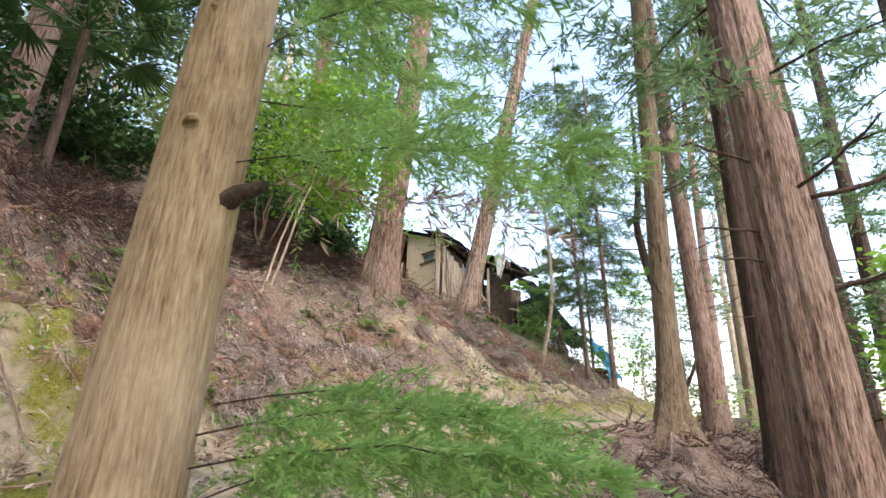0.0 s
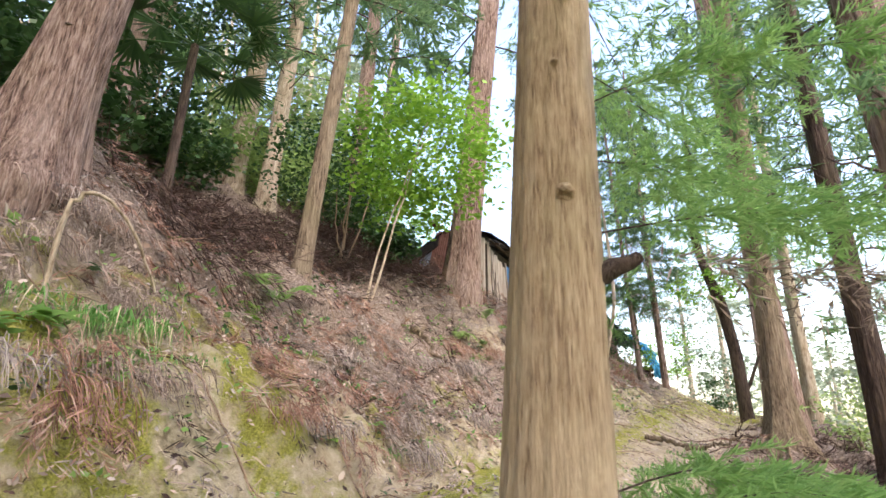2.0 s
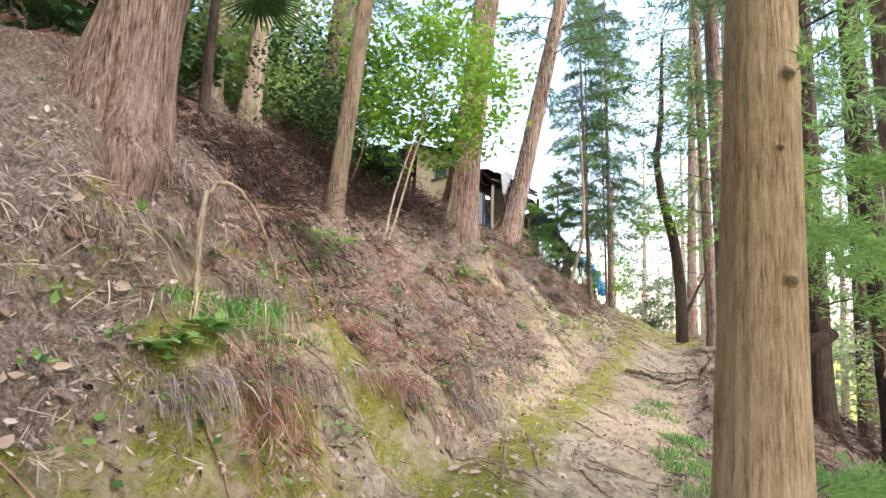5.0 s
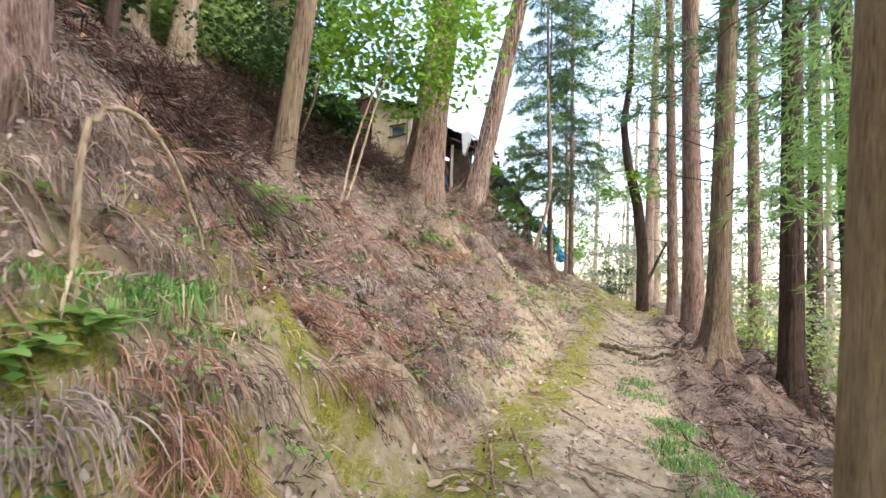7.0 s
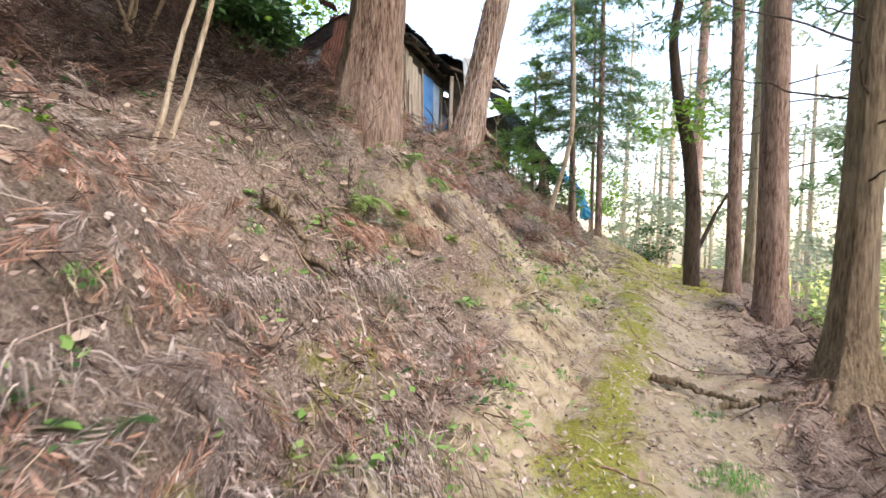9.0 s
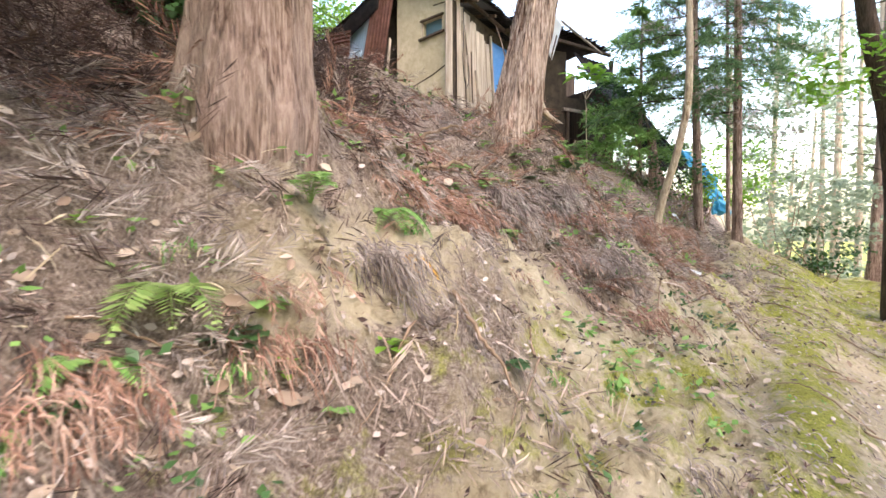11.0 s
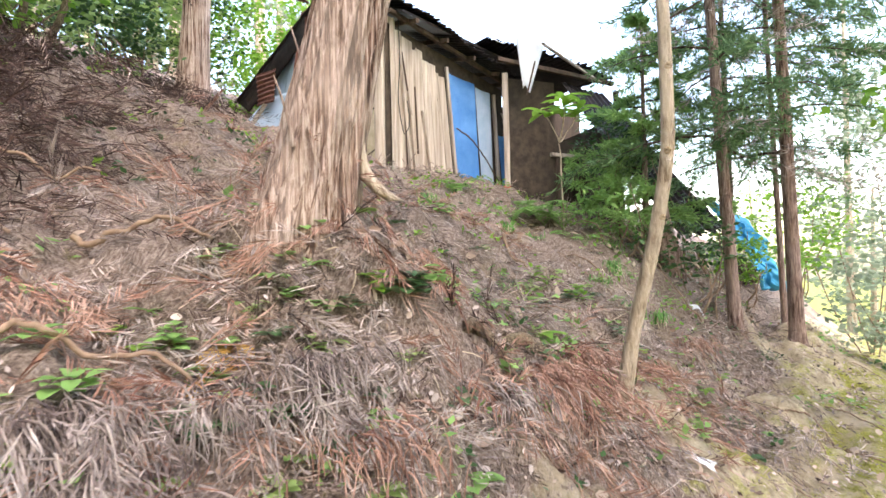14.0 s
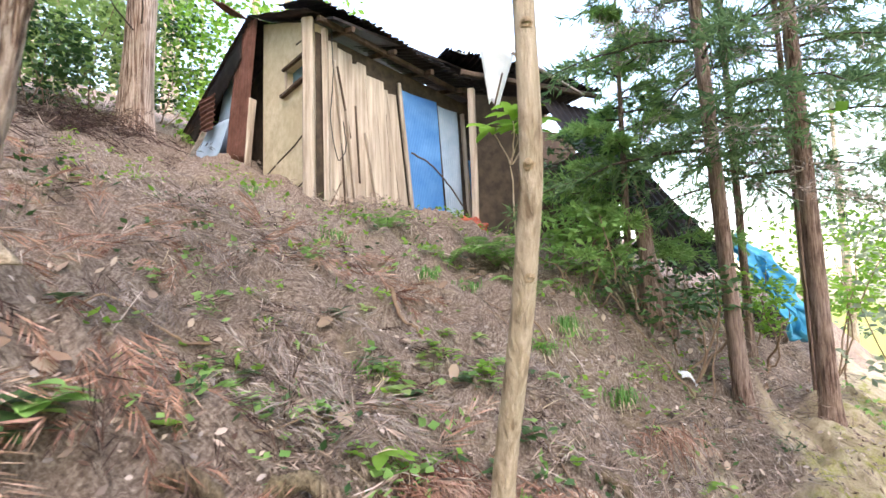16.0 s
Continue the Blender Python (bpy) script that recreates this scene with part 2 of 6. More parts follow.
def ground_material():
    m, nt, bs = mat_base("forest_ground", 0.95)
    v = coords(nt)
    fine = noise_tex(nt, v, 75, 8, 0.7, 0.5)
    mid = noise_tex(nt, v, 7, 8, 0.7, 0.6)
    big = noise_tex(nt, v, 1.3, 5, 0.6, 0.3)
    fib1 = noise_tex(nt, coords(nt, (80, 14, 26)), 1.0, 8, 0.72, 0.15)
    fib2 = noise_tex(nt, coords(nt, (14, 80, 26)), 1.0, 8, 0.72, 0.15)
    fibre = mix(nt, 0.4, mix(nt, ramp(nt, noise_tex(nt, v, 6, 4), grey(0.47, 0.53)), fib1, fib2), fine)
    soil = ramp(nt, mid, [(0.32, (0.2, 0.15, 0.09)), (0.45, (0.5, 0.41, 0.27)), (0.68, (0.74, 0.64, 0.47))])
    # The litter's near-black stop paints the shadow in gaps beneath the sprays.
    litter = ramp(nt, fibre, [(0.34, (0.03, 0.02, 0.015)), (0.47, (0.22, 0.16, 0.125)), (0.62, (0.55, 0.45, 0.37))])
    moss = ramp(nt, fine, [(0.32, (0.12, 0.13, 0.02)), (0.66, (0.5, 0.49, 0.1))])
    at = nt.nodes.new("ShaderNodeAttribute")
    at.attribute_name = "cover"
    sep = nt.nodes.new("ShaderNodeSeparateColor")
    nt.links.new(at.outputs["Color"], sep.inputs[0])

    def edge(weight, tex, lo, hi):
        s = nt.nodes.new("ShaderNodeMath")
        s.operation = "ADD"
        nt.links.new(weight, s.inputs[0])
        nt.links.new(tex, s.inputs[1])
        return ramp(nt, s.outputs[0], grey(lo, hi))

    col = mix(nt, edge(sep.outputs[0], mid, 0.8, 1.0), soil, litter)
    col = mix(nt, edge(sep.outputs[1], noise_tex(nt, v, 3.5, 7, 0.7), 0.85, 1.0), col, moss)
    col = mix(nt, ramp(nt, big, grey(0.35, 0.7)), mix(nt, 1.0, col, (0.8, 0.78, 0.75), "MULTIPLY"), col)
    nt.links.new(col, bs.inputs["Base Color"])
    bump(nt, bs, fine, 1.0, 0.03)
    return m


def lump(x, y, s, seed):
    """Patchy weight between 0 and 1."""
    r = np.random.RandomState(seed).rand(9, 3) * 6.28
    v = sum(np.sin(s * (math.cos(a) * x + math.sin(a) * y) * (0.5 + c / 6) + b) for a, b, c in r)
    return smooth(-1.2, 2.2, v)


def bare_face(x, y):
    """Where the bank has slumped below the big cedar and shows pale soil."""
    u = -toe(x, y)
    return smooth(6.6, 7.3, y) * smooth(9.4, 8.6, y) * smooth(1.85, 1.35, u) * smooth(0.0, 0.4, u)


def cover(x, y):
    """How much litter (r) and moss (g) lies on the ground."""
    d = toe(x, y)
    u = -d
    litter = 0.3 + 0.5 * smooth(0.3, 1.3, u) + 0.5 * smooth(1.2, 1.9, d) - 0.15 * smooth(6, 3, y) * smooth(1.2, 0.4, u)
    moss = 0.22 + 0.27 * np.exp(-((d - 0.3) / 0.27) ** 2) * smooth(12, 9, y) + 0.25 * smooth(9, 12, y) * smooth(-0.3, 0.4, d) * smooth(2.4, 1.5, d)
    moss = moss + 0.15 * np.exp(-((u - 0.6) / 0.5) ** 2) * smooth(5.5, 3, y) * (0.3 + lump(x, y, 5.0, 30)) + 0.16 * np.exp(-((u - 0.3) / 0.4) ** 2) * smooth(7, 9, y)
    litter = litter + 0.45 * (lump(x, y, 3.2, 5) - 0.6) * smooth(0.0, 0.4, u)
    moss = moss + 0.09 * smooth(7.2, 5.8, y) * smooth(1.5, 0.9, u) * smooth(-0.9, -0.4, u) * (0.3 + lump(x, y, 5.5, 33)) + 0.1 * bare_face(x, y) + 0.06 * np.exp(-((x + 2.8) / 0.5) ** 2 - ((y - 3.0) / 0.6) ** 2)
    litter = litter + 0.22 * smooth(2.8, 3.6, y) * smooth(7.0, 6.2, y) * smooth(0.1, 0.5, u) - 0.34 * bare_face(x, y)
    far = smooth(20, 28, np.hypot(x, y - 8))
    litter, moss = litter * (1 - far), np.maximum(moss, far)
    return np.clip(litter, 0, 1), np.clip(moss, 0, 1)


def build_ground():
    xs, ys = axis(-7.0, 6.5, 0.053, 400, 34), axis(-0.5, 17.5, 0.058, 400, 34)
    X, Y = np.meshgrid(xs, ys)
    Z = surface(X, Y)
    nx, ny = len(xs), len(ys)
    co = np.stack([X, Y, Z], -1).reshape(-1, 3)
    i = np.arange(nx * ny).reshape(ny, nx)
    quads = np.stack([i[:-1, :-1], i[:-1, 1:], i[1:, 1:], i[1:, :-1]], -1).reshape(-1, 4)
    me = fast_mesh("ground", co, quads)
    lit, moss = cover(X.ravel(), Y.ravel())
    at = me.color_attributes.new("cover", "FLOAT_COLOR", "POINT")
    at.data.foreach_set("color", np.stack([lit, moss, lit * 0, lit * 0 + 1], -1).astype(np.float32).ravel())
    me.polygons.foreach_set("use_smooth", np.ones(len(quads), bool))
    ob = new("ground", me)
    me.materials.append(ground_material())
    return tagged(ob, "sloping forest floor of tan soil, moss and brown cedar litter", "ground", kind="structure")


def fast_mesh(name, co, faces):
    """A mesh from arrays of places and of faces with a constant number of corners."""
    co, faces = np.asarray(co, np.float32), np.asarray(faces, np.int32)
    me = bpy.data.meshes.new(name)
    k = faces.shape[1]
    me.vertices.add(len(co))
    me.vertices.foreach_set("co", co.ravel())
    me.loops.add(faces.size)
    me.loops.foreach_set("vertex_index", faces.ravel())
    me.polygons.add(len(faces))
    me.polygons.foreach_set("loop_start", np.arange(0, faces.size, k, dtype=np.int32))
    me.update(calc_edges=True)
    return me


build_ground()


# ---- helpers for things ----
def thing(name, label, category, group="", kind="", at=(0, 0, 0)):
    ob = new(name)
    ob.empty_display_size = 0.1
    ob.location = at
    return tagged(ob, label, category, group, kind)


def mesh_part(name, me, material, parent, label=""):
    ob = new(name, me)
    me.materials.append(material)
    if parent is not None:
        ob.parent = parent
    if label:
        tagged(ob, label)
    return ob


def part(name, bm, material, parent, label=""):
    me = bpy.data.meshes.new(name)
    bm.to_mesh(me)
    bm.free()
    return mesh_part(name, me, material, parent, label)


def tube(points, radii, sides=10, ridge=0.0, seed=0, flare=0.0):
    """Arrays of a tapered tube along points; ridge roughens it with upright furrows, flare spreads buttresses at its foot."""
    P = np.asarray(points, float)
    n = len(P)
    T = np.gradient(P, axis=0)
    T /= np.linalg.norm(T, axis=1)[:, None]
    ref = np.array([1.0, 0, 0]) if abs(T[0, 0]) < 0.8 else np.array([0, 1.0, 0])
    U = np.cross(T, ref)
    U /= np.linalg.norm(U, axis=1)[:, None]
    V = np.cross(T, U)
    a = np.linspace(0, 2 * math.pi, sides, endpoint=False)
    rs = np.random.RandomState(seed)
    R = np.asarray(radii, float)[:, None] * np.ones((1, sides))
    s = np.linspace(0, 1, n)[:, None]
    if ridge:
        for k in (3, 5, 8, 13, 21):
            ph = rs.rand(2) * 6.28
            R = R * (1 + ridge * rs.uniform(0.4, 1) * (0.8 if k < 6 else 0.5) * np.sin(k * a[None] + ph[0] + rs.uniform(-3, 3) * s + 0.6 * np.sin(9 * s + ph[1])))
        if sides >= 60:
            # furrows of fibrous bark: long strips that wander a little round the trunk
            rows = max(n // 3, 3)
            lat = rs.uniform(-1, 1, (rows, sides))
            t = np.linspace(0, rows - 1.001, n)
            i0 = t.astype(int)
            f = (t - i0)[:, None]
            col = lat[i0] * (1 - f) + lat[i0 + 1] * f
            R = R * (1 + 0.5 * ridge * np.sign(col) * np.abs(col) ** 0.7)
        R = R * (1 + 0.12 * ridge * rs.randn(n, sides))
    if flare:
        length = np.concatenate([[0], np.cumsum(np.linalg.norm(np.diff(P, axis=0), axis=1))])[:, None]
        length = np.maximum(length - 0.8, -0.25)
        but = 0.6 + 0.14 * np.sin(4 * a[None] + rs.rand() * 6) + 0.12 * np.sin(7 * a[None] + rs.rand() * 6) + 0.08 * np.sin(11 * a[None] + rs.rand() * 6)
        R = R * (1 + flare * np.exp(-length / (2.2 * radii[0])) * (0.5 + but))
    co = P[:, None] + R[..., None] * (np.cos(a)[None, :, None] * U[:, None] + np.sin(a)[None, :, None] * V[:, None])
    i = np.arange(n * sides).reshape(n, sides)
    j = np.roll(i, -1, axis=1)
    quads = np.stack([i[:-1], j[:-1], j[1:], i[1:]], -1).reshape(-1, 4)
    return co.reshape(-1, 3), quads


def joined(pieces):
    co, fa, k = [], [], 0
    for c, f in pieces:
        co.append(c)
        fa.append(np.asarray(f) + k)
        k += len(c)
    return np.concatenate(co), np.concatenate(fa)


def smooth_mesh(name, co, fa):
    me = fast_mesh(name, co, fa)
    me.polygons.foreach_set("use_smooth", np.ones(len(me.polygons), bool))
    return me


def trunk_line(x, y, lean=(0.0, 0.0), top=9.0, bow=0.0, n=40, sink=0.8, z=None):
    z0 = h(x, y) - sink if z is None else z
    s = np.linspace(0, 1, n) ** 1.6
    up = s * (top + sink)
    wob = bow * np.sin(s * math.pi)
    return np.stack([x + lean[0] * (up - sink) + wob, y + lean[1] * (up - sink), z0 + up], -1)


def tree(name, label, x, y, r, material, lean=(0.0, 0.0), top=10.0, bow=0.0, ridge=0.05, flare=0.5, taper=0.45, sides=30, seed=1, n=60, group="conifers along the path", knots=(), category="tree"):
    ob = thing(name, label, category, group)
    P = trunk_line(x, y, lean, top, bow, n)
    R = r * (1 - taper * (P[:, 2] - P[0, 2]) / (P[-1, 2] - P[0, 2]))
    me = smooth_mesh("trunk", *tube(P, R, sides, ridge, seed, flare))
    mesh_part("trunk", me, material, ob)
    return ob, P, R


# ---- leaves, needles and branches ----
def unit(v):
    return v / np.maximum(np.linalg.norm(v, axis=-1, keepdims=True), 1e-9)


def rhombs(P, D, length, width, rs, flat=None):
    """One pointed leaf of four corners at each place P along D. flat: how far the blades keep level."""
    n = len(P)
    D = unit(D)
    q = rs.randn(n, 3) if flat is None else np.stack([rs.randn(n) * flat, rs.randn(n) * flat, np.ones(n)], -1)
    S = unit(np.cross(D, q))
    L, W = np.broadcast_to(length, n)[:, None], np.broadcast_to(width, n)[:, None]
    mid = P + D * L * 0.45
    co = np.stack([P, mid + S * W, P + D * L, mid - S * W], 1).reshape(-1, 3)
    return co, np.arange(4 * n).reshape(n, 4)


def bough(origin, way, length, rs, droop=0.3, twigs=26, tufts=14, needle=0.06, width=0.006, spread=0.45):
    """A cedar bough: its bare axis and the needles of its side sprays."""
    way = unit(np.asarray(way, float))
    s = np.linspace(0, 1, 9)[:, None]
    ax = np.asarray(origin, float) + way * s * length + np.array([0, 0, -1.0]) * droop * length * s ** 2 + rs.randn(9, 3) * 0.015 * length * s
    t = rs.uniform(0.1, 1, twigs)
    base = np.stack([np.interp(t, s[:, 0], ax[:, k]) for k in range(3)], -1)
    side = unit(np.cross(way, [0, 0, 1.0]))
    sign = rs.choice([-1, 1], twigs)[:, None]
    tw = unit(way * rs.uniform(0.3, 1.1, (twigs, 1)) + side * sign * rs.uniform(0.3, 1.1, (twigs, 1)) + rs.randn(twigs, 3) * 0.25 + np.array([0, 0, -0.35]) * rs.uniform(0, 1.6, (twigs, 1)))
    tl = length * spread * rs.uniform(0.35, 1, twigs) * (1.15 - 0.6 * t)
    f = rs.uniform(0.05, 1, (twigs, tufts))
    P = base[:, None] + tw[:, None] * (tl[:, None] * f)[..., None] + np.array([0, 0, -1.0]) * (0.25 * tl[:, None] * f ** 2)[..., None]
    D = tw[:, None] * 1.0 + rs.randn(twigs, tufts, 3) * 0.55
    leaves = rhombs(P.reshape(-1, 3), D.reshape(-1, 3), needle * rs.uniform(0.6, 1.5, twigs * tufts), width * rs.uniform(0.7, 1.4, twigs * tufts), rs)
    return ax, leaves


def crown(ob, P, R, rs, start, number, length, name="crown", material=NEEDLE, needle=0.13, width=0.012, twigs=26, tufts=12, droop=0.35, up=0.1, way=None, label=""):
    """Boughs round a trunk line from a height upwards: one part for the needles, one for the bare branches."""
    z0, z1 = P[0, 2] + 0.8 + start, P[-1, 2] - 0.2
    leaves = []
    for i in range(number):
        z = z0 + (z1 - z0) * (i + rs.rand()) / number
        o = np.array([np.interp(z, P[:, 2], P[:, k]) for k in range(3)])
        a = rs.uniform(0, 6.283) if way is None else math.radians(rs.uniform(*way))
        ln = length * rs.uniform(0.6, 1.15) * (1 - 0.5 * (z - z0) / (z1 - z0 + 0.01))
        ax, lv = bough(o, (math.cos(a), math.sin(a), up), ln, rs, droop, twigs, tufts, needle, width)
        leaves.append(lv)
        mesh_part("branch", smooth_mesh("branch", *tube(ax, np.linspace(0.008 + 0.006 * ln, 0.003, len(ax)), 5)), BARK_DARK, ob)
    tagged(mesh_part(name, fast_mesh(name, *joined(leaves)), material, ob, label), kind="stuff")


def leaf_cloud(rs, centre, size, n, length, width, flat=0.8):
    """Leaves gathered in loose sprays inside a ball stretched by size."""
    k = max(n // 22, 1)
    C = unit(rs.randn(k, 3)) * rs.uniform(0.25, 1, (k, 1)) ** 0.6 * np.asarray(size) + np.asarray(centre)
    P = np.repeat(C, 22, axis=0) + rs.randn(k * 22, 3) * np.array([0.16, 0.16, 0.07]) * np.mean(size)
    D = rs.randn(k * 22, 3) * np.array([1, 1, 0.4]) + np.array([0, 0, -0.15])
    return rhombs(P, D, length * rs.uniform(0.6, 1.3, len(P)), width * rs.uniform(0.7, 1.3, len(P)), rs, flat)


def stub(ob, at, way, length, r, material=BARK_DARK, bend=0.2, seed=0, label=""):
    """A broken branch or knot on a trunk."""
    rs = np.random.RandomState(seed)
    s = np.linspace(0, 1, 8)[:, None]
    ax = np.asarray(at, float) + unit(np.asarray(way, float)) * s * length + np.array([0, 0, 1.0]) * bend * length * s ** 2 + rs.randn(8, 3) * 0.02 * length * s
    return mesh_part("branch", smooth_mesh("branch", *tube(ax, np.linspace(r, r * 0.4, 8), 8, 0.06, seed)), material, ob, label)


def knot(ob, P, R, z, angle, size, material=BARK_DARK):
    """A ring-shaped branch scar on a trunk at height z, facing angle degrees."""
    o = np.array([np.interp(z, P[:, 2], P[:, k]) for k in range(3)])
    r = float(np.interp(z, P[:, 2], R))
    n = np.array([math.cos(math.radians(angle)), math.sin(math.radians(angle)), 0])
    ax = o + n * np.array([0.7, 0.93, 1.03, 1.07, 1.02])[:, None] * r
    ax[:, 2] += np.array([0, 0, 0.003, 0.0, 0.0])
    me = smooth_mesh("knot", *tube(ax, size * np.array([1.3, 1.15, 1.0, 0.7, 0.2]), 12, 0.1, int(z * 100)))
    return mesh_part("knot", me, material, ob)


# ---- trees ----
def cedar(label, *args, **kw):
    return tree("cedar_tree", label, *args, **kw)


rs = np.random.RandomState(11)
ob, P, R = cedar("tan-barked cedar with knots close beside the path", -0.945, 1.7, 0.185, BARK_NEAR, (0.04, 0.0), 9, seed=2, n=150, sides=96, flare=0.22, ridge=0.024, taper=0.8)
for z, a, s in ((2.5, -88, 0.03), (3.0, -100, 0.014), (3.3, -85, 0.032)):
    knot(ob, P, R, z, a, s, BARK_NEAR)
stub(ob, (-0.82, 1.66, 2.24), (1, -0.1, 0.3), 0.2, 0.05, BARK_DARK, 0.1, 1, "dark broken branch stub")
for k, (o, w, ln, dr) in enumerate((((-0.75, 1.65, 2.4), (1, 0.1, 0.25), 1.5, 0.15), ((-0.8, 1.7, 2.7), (1, 0.6, 0.3), 1.6, 0.25), ((-0.8, 1.72, 2.9), (0.9, -0.35, 0.35), 1.3, 0.4),
                                    ((-0.8, 1.7, 3.3), (0.2, -1, 0.3), 1.5, 0.35), ((-0.8, 1.8, 3.2), (0.8, 0.7, 0.2), 1.9, 0.3), ((-0.9, 1.7, 3.7), (-0.5, -1, 0.2), 1.5, 0.5), ((-0.78, 1.72, 1.5), (1, 0.3, 0.3), 1.35, 0.25),
                                    ((-0.78, 1.75, 1.3), (0.9, 0.7, 0.5), 1.3, 0.35), ((-0.7, 1.6, 1.42), (1, -0.02, 0.25), 1.2, 0.25), ((-0.75, 1.8, 1.6), (1, 0.5, 0.3), 1.5, 0.35), ((-0.8, 1.7, 3.8), (1, -0.2, 0.1), 2.0, 0.4), ((-0.8, 1.7, 3.6), (0.6, 0.9, 0.1), 2.3, 0.4))):
    ax, lv = bough(o, w, ln, rs, dr, 64, 52, 0.05, 0.0036, 0.36)
    b = mesh_part("branch", smooth_mesh("branch", *tube(ax, np.linspace(0.0035, 0.0012, len(ax)), 6)), BARK_DARK, ob)
    tagged(mesh_part("foliage", fast_mesh("foliage", *lv), NEEDLE_NEAR, b, "fresh green cedar sprays"), kind="stuff")
lv = bough((-0.7, 1.65, 2.32), (1, 0.05, 0.02), 1.1, rs, 0.12, 30, 20, 0.06, 0.003, 0.3)[1]
tagged(mesh_part("dead_foliage", fast_mesh("dead_foliage", *lv), DEAD, ob, "brown dead cedar twigs"), kind="stuff")

ob, P, R = cedar("red-brown cedar with flared roots on the bank", -3.86, 2.95, 0.2, BARK_RED, (0.13, 0.0), 12, seed=3, n=120, sides=92, flare=0.55, taper=0.5, ridge=0.045)
crown(ob, P, R, rs, 4.0, 14, 2.0)
for z, a, s in ((4.2, -70, 0.025), (4.5, -50, 0.02), (4.9, -80, 0.025), (3.9, -75, 0.02)):
    knot(ob, P, R, z, a, s, BARK_DARK)
ob, P, R = cedar("slim tan cedar with bare stem on the bank", -2.83, 5.47, 0.1, BARK_BROWN, (0.075, 0.02), 10, seed=4, flare=0.35, sides=20)
crown(ob, P, R, rs, 2.6, 12, 1.2)
ob, P, R = cedar("stout brown cedar with flared foot on the bank", -1.06, 8.08, 0.24, BARK_RED, (0.09, 0.02), 14, seed=5, n=130, sides=96, flare=0.24, taper=0.5, ridge=0.045)
crown(ob, P, R, rs, 3.6, 26, 2.3)
ob, P, R = cedar("leaning cedar with peeling shredded bark by the shed", 0.45, 10.55, 0.18, BARK_SHRED, (0.2, 0.05), 13, seed=6, n=150, sides=92, flare=0.26, ridge=0.085, taper=0.5)
crown(ob, P, R, rs, 3.4, 24, 1.9)
for k in range(16):
    # loose strips of bark that stand off the trunk
    a, z = rs.uniform(0, 6.28), 4.3 + rs.uniform(0, 2.2)
    o = np.array([np.interp(z, P[:, 2], P[:, i]) for i in range(3)])
    r = float(np.interp(z, P[:, 2], R)) * (1.02 + 0.45 * math.exp(-(z - 4.2) * 2))
    n = np.array([math.cos(a), math.sin(a), 0.0])
    s = np.linspace(0, 1, 8)[:, None]
    ln = rs.uniform(0.25, 0.6)
    ax = o + n * (r + 0.012 + 0.05 * s ** 3) + np.array([0.2, 0.05, -1]) * s * ln * -1
    mesh_part("bark_strip", smooth_mesh("bark_strip", *tube(ax, np.linspace(0.011, 0.004, 8), 5, 0.1, k)), BARK_SHRED, ob)
ob, P, R = cedar("stout cedar with stub branches below the path", 2.98, 4.3, 0.275, BARK_RED, (-0.03, 0.0), 14, seed=7, n=130, sides=92, taper=0.55, ridge=0.045)
crown(ob, P, R, rs, 4.2, 20, 2.2)
for z, a, ln, r in ((2.75, -10, 1.2, 0.03), (2.7, -40, 0.9, 0.02), (3.55, -20, 1.4, 0.03), (3.6, -70, 0.7, 0.022), (3.25, 190, 0.5, 0.02), (3.9, 200, 0.9, 0.018), (1.9, -15, 0.8, 0.016), (3.0, 185, 0.4, 0.018)):
    o = [float(np.interp(z, P[:, 2], P[:, i])) for i in range(3)]
    stub(ob, o, (math.cos(math.radians(a)), math.sin(math.radians(a)), 0.12), ln + 0.27, r, BARK_DARK, 0.15 if a < 0 else -0.1, int(z * 10))
SPEC = (("tan cedar on a root mound beside the path", 2.75, 6.75, 0.15, BARK_BROWN, (0.03, 0), 0.8, 8, 5.0, 16),
        ("brown cedar behind the root mound", 4.7, 9.7, 0.2, BARK_RED, (-0.03, 0), 0.4, 9, 5.0, 20),
        ("dark cedar on the falling ground", 3.97, 6.76, 0.16, BARK_DARK, (0.0, 0), 0.4, 10, 4.5, 18),
        ("dark cedar on the falling ground", 5.15, 6.75, 0.18, BARK_DARK, (-0.05, 0), 0.4, 11, 4.5, 16),
        ("slender cedar beyond the path", 5.7, 11.7, 0.13, BARK_RED, (-0.03, 0), 0.4, 12, 4.0, 20),
        ("cedar upslope of the shed", -3.75, 16.13, 0.22, BARK_SHRED, (0.05, 0), 0.4, 16, 5.0, 30),
        )
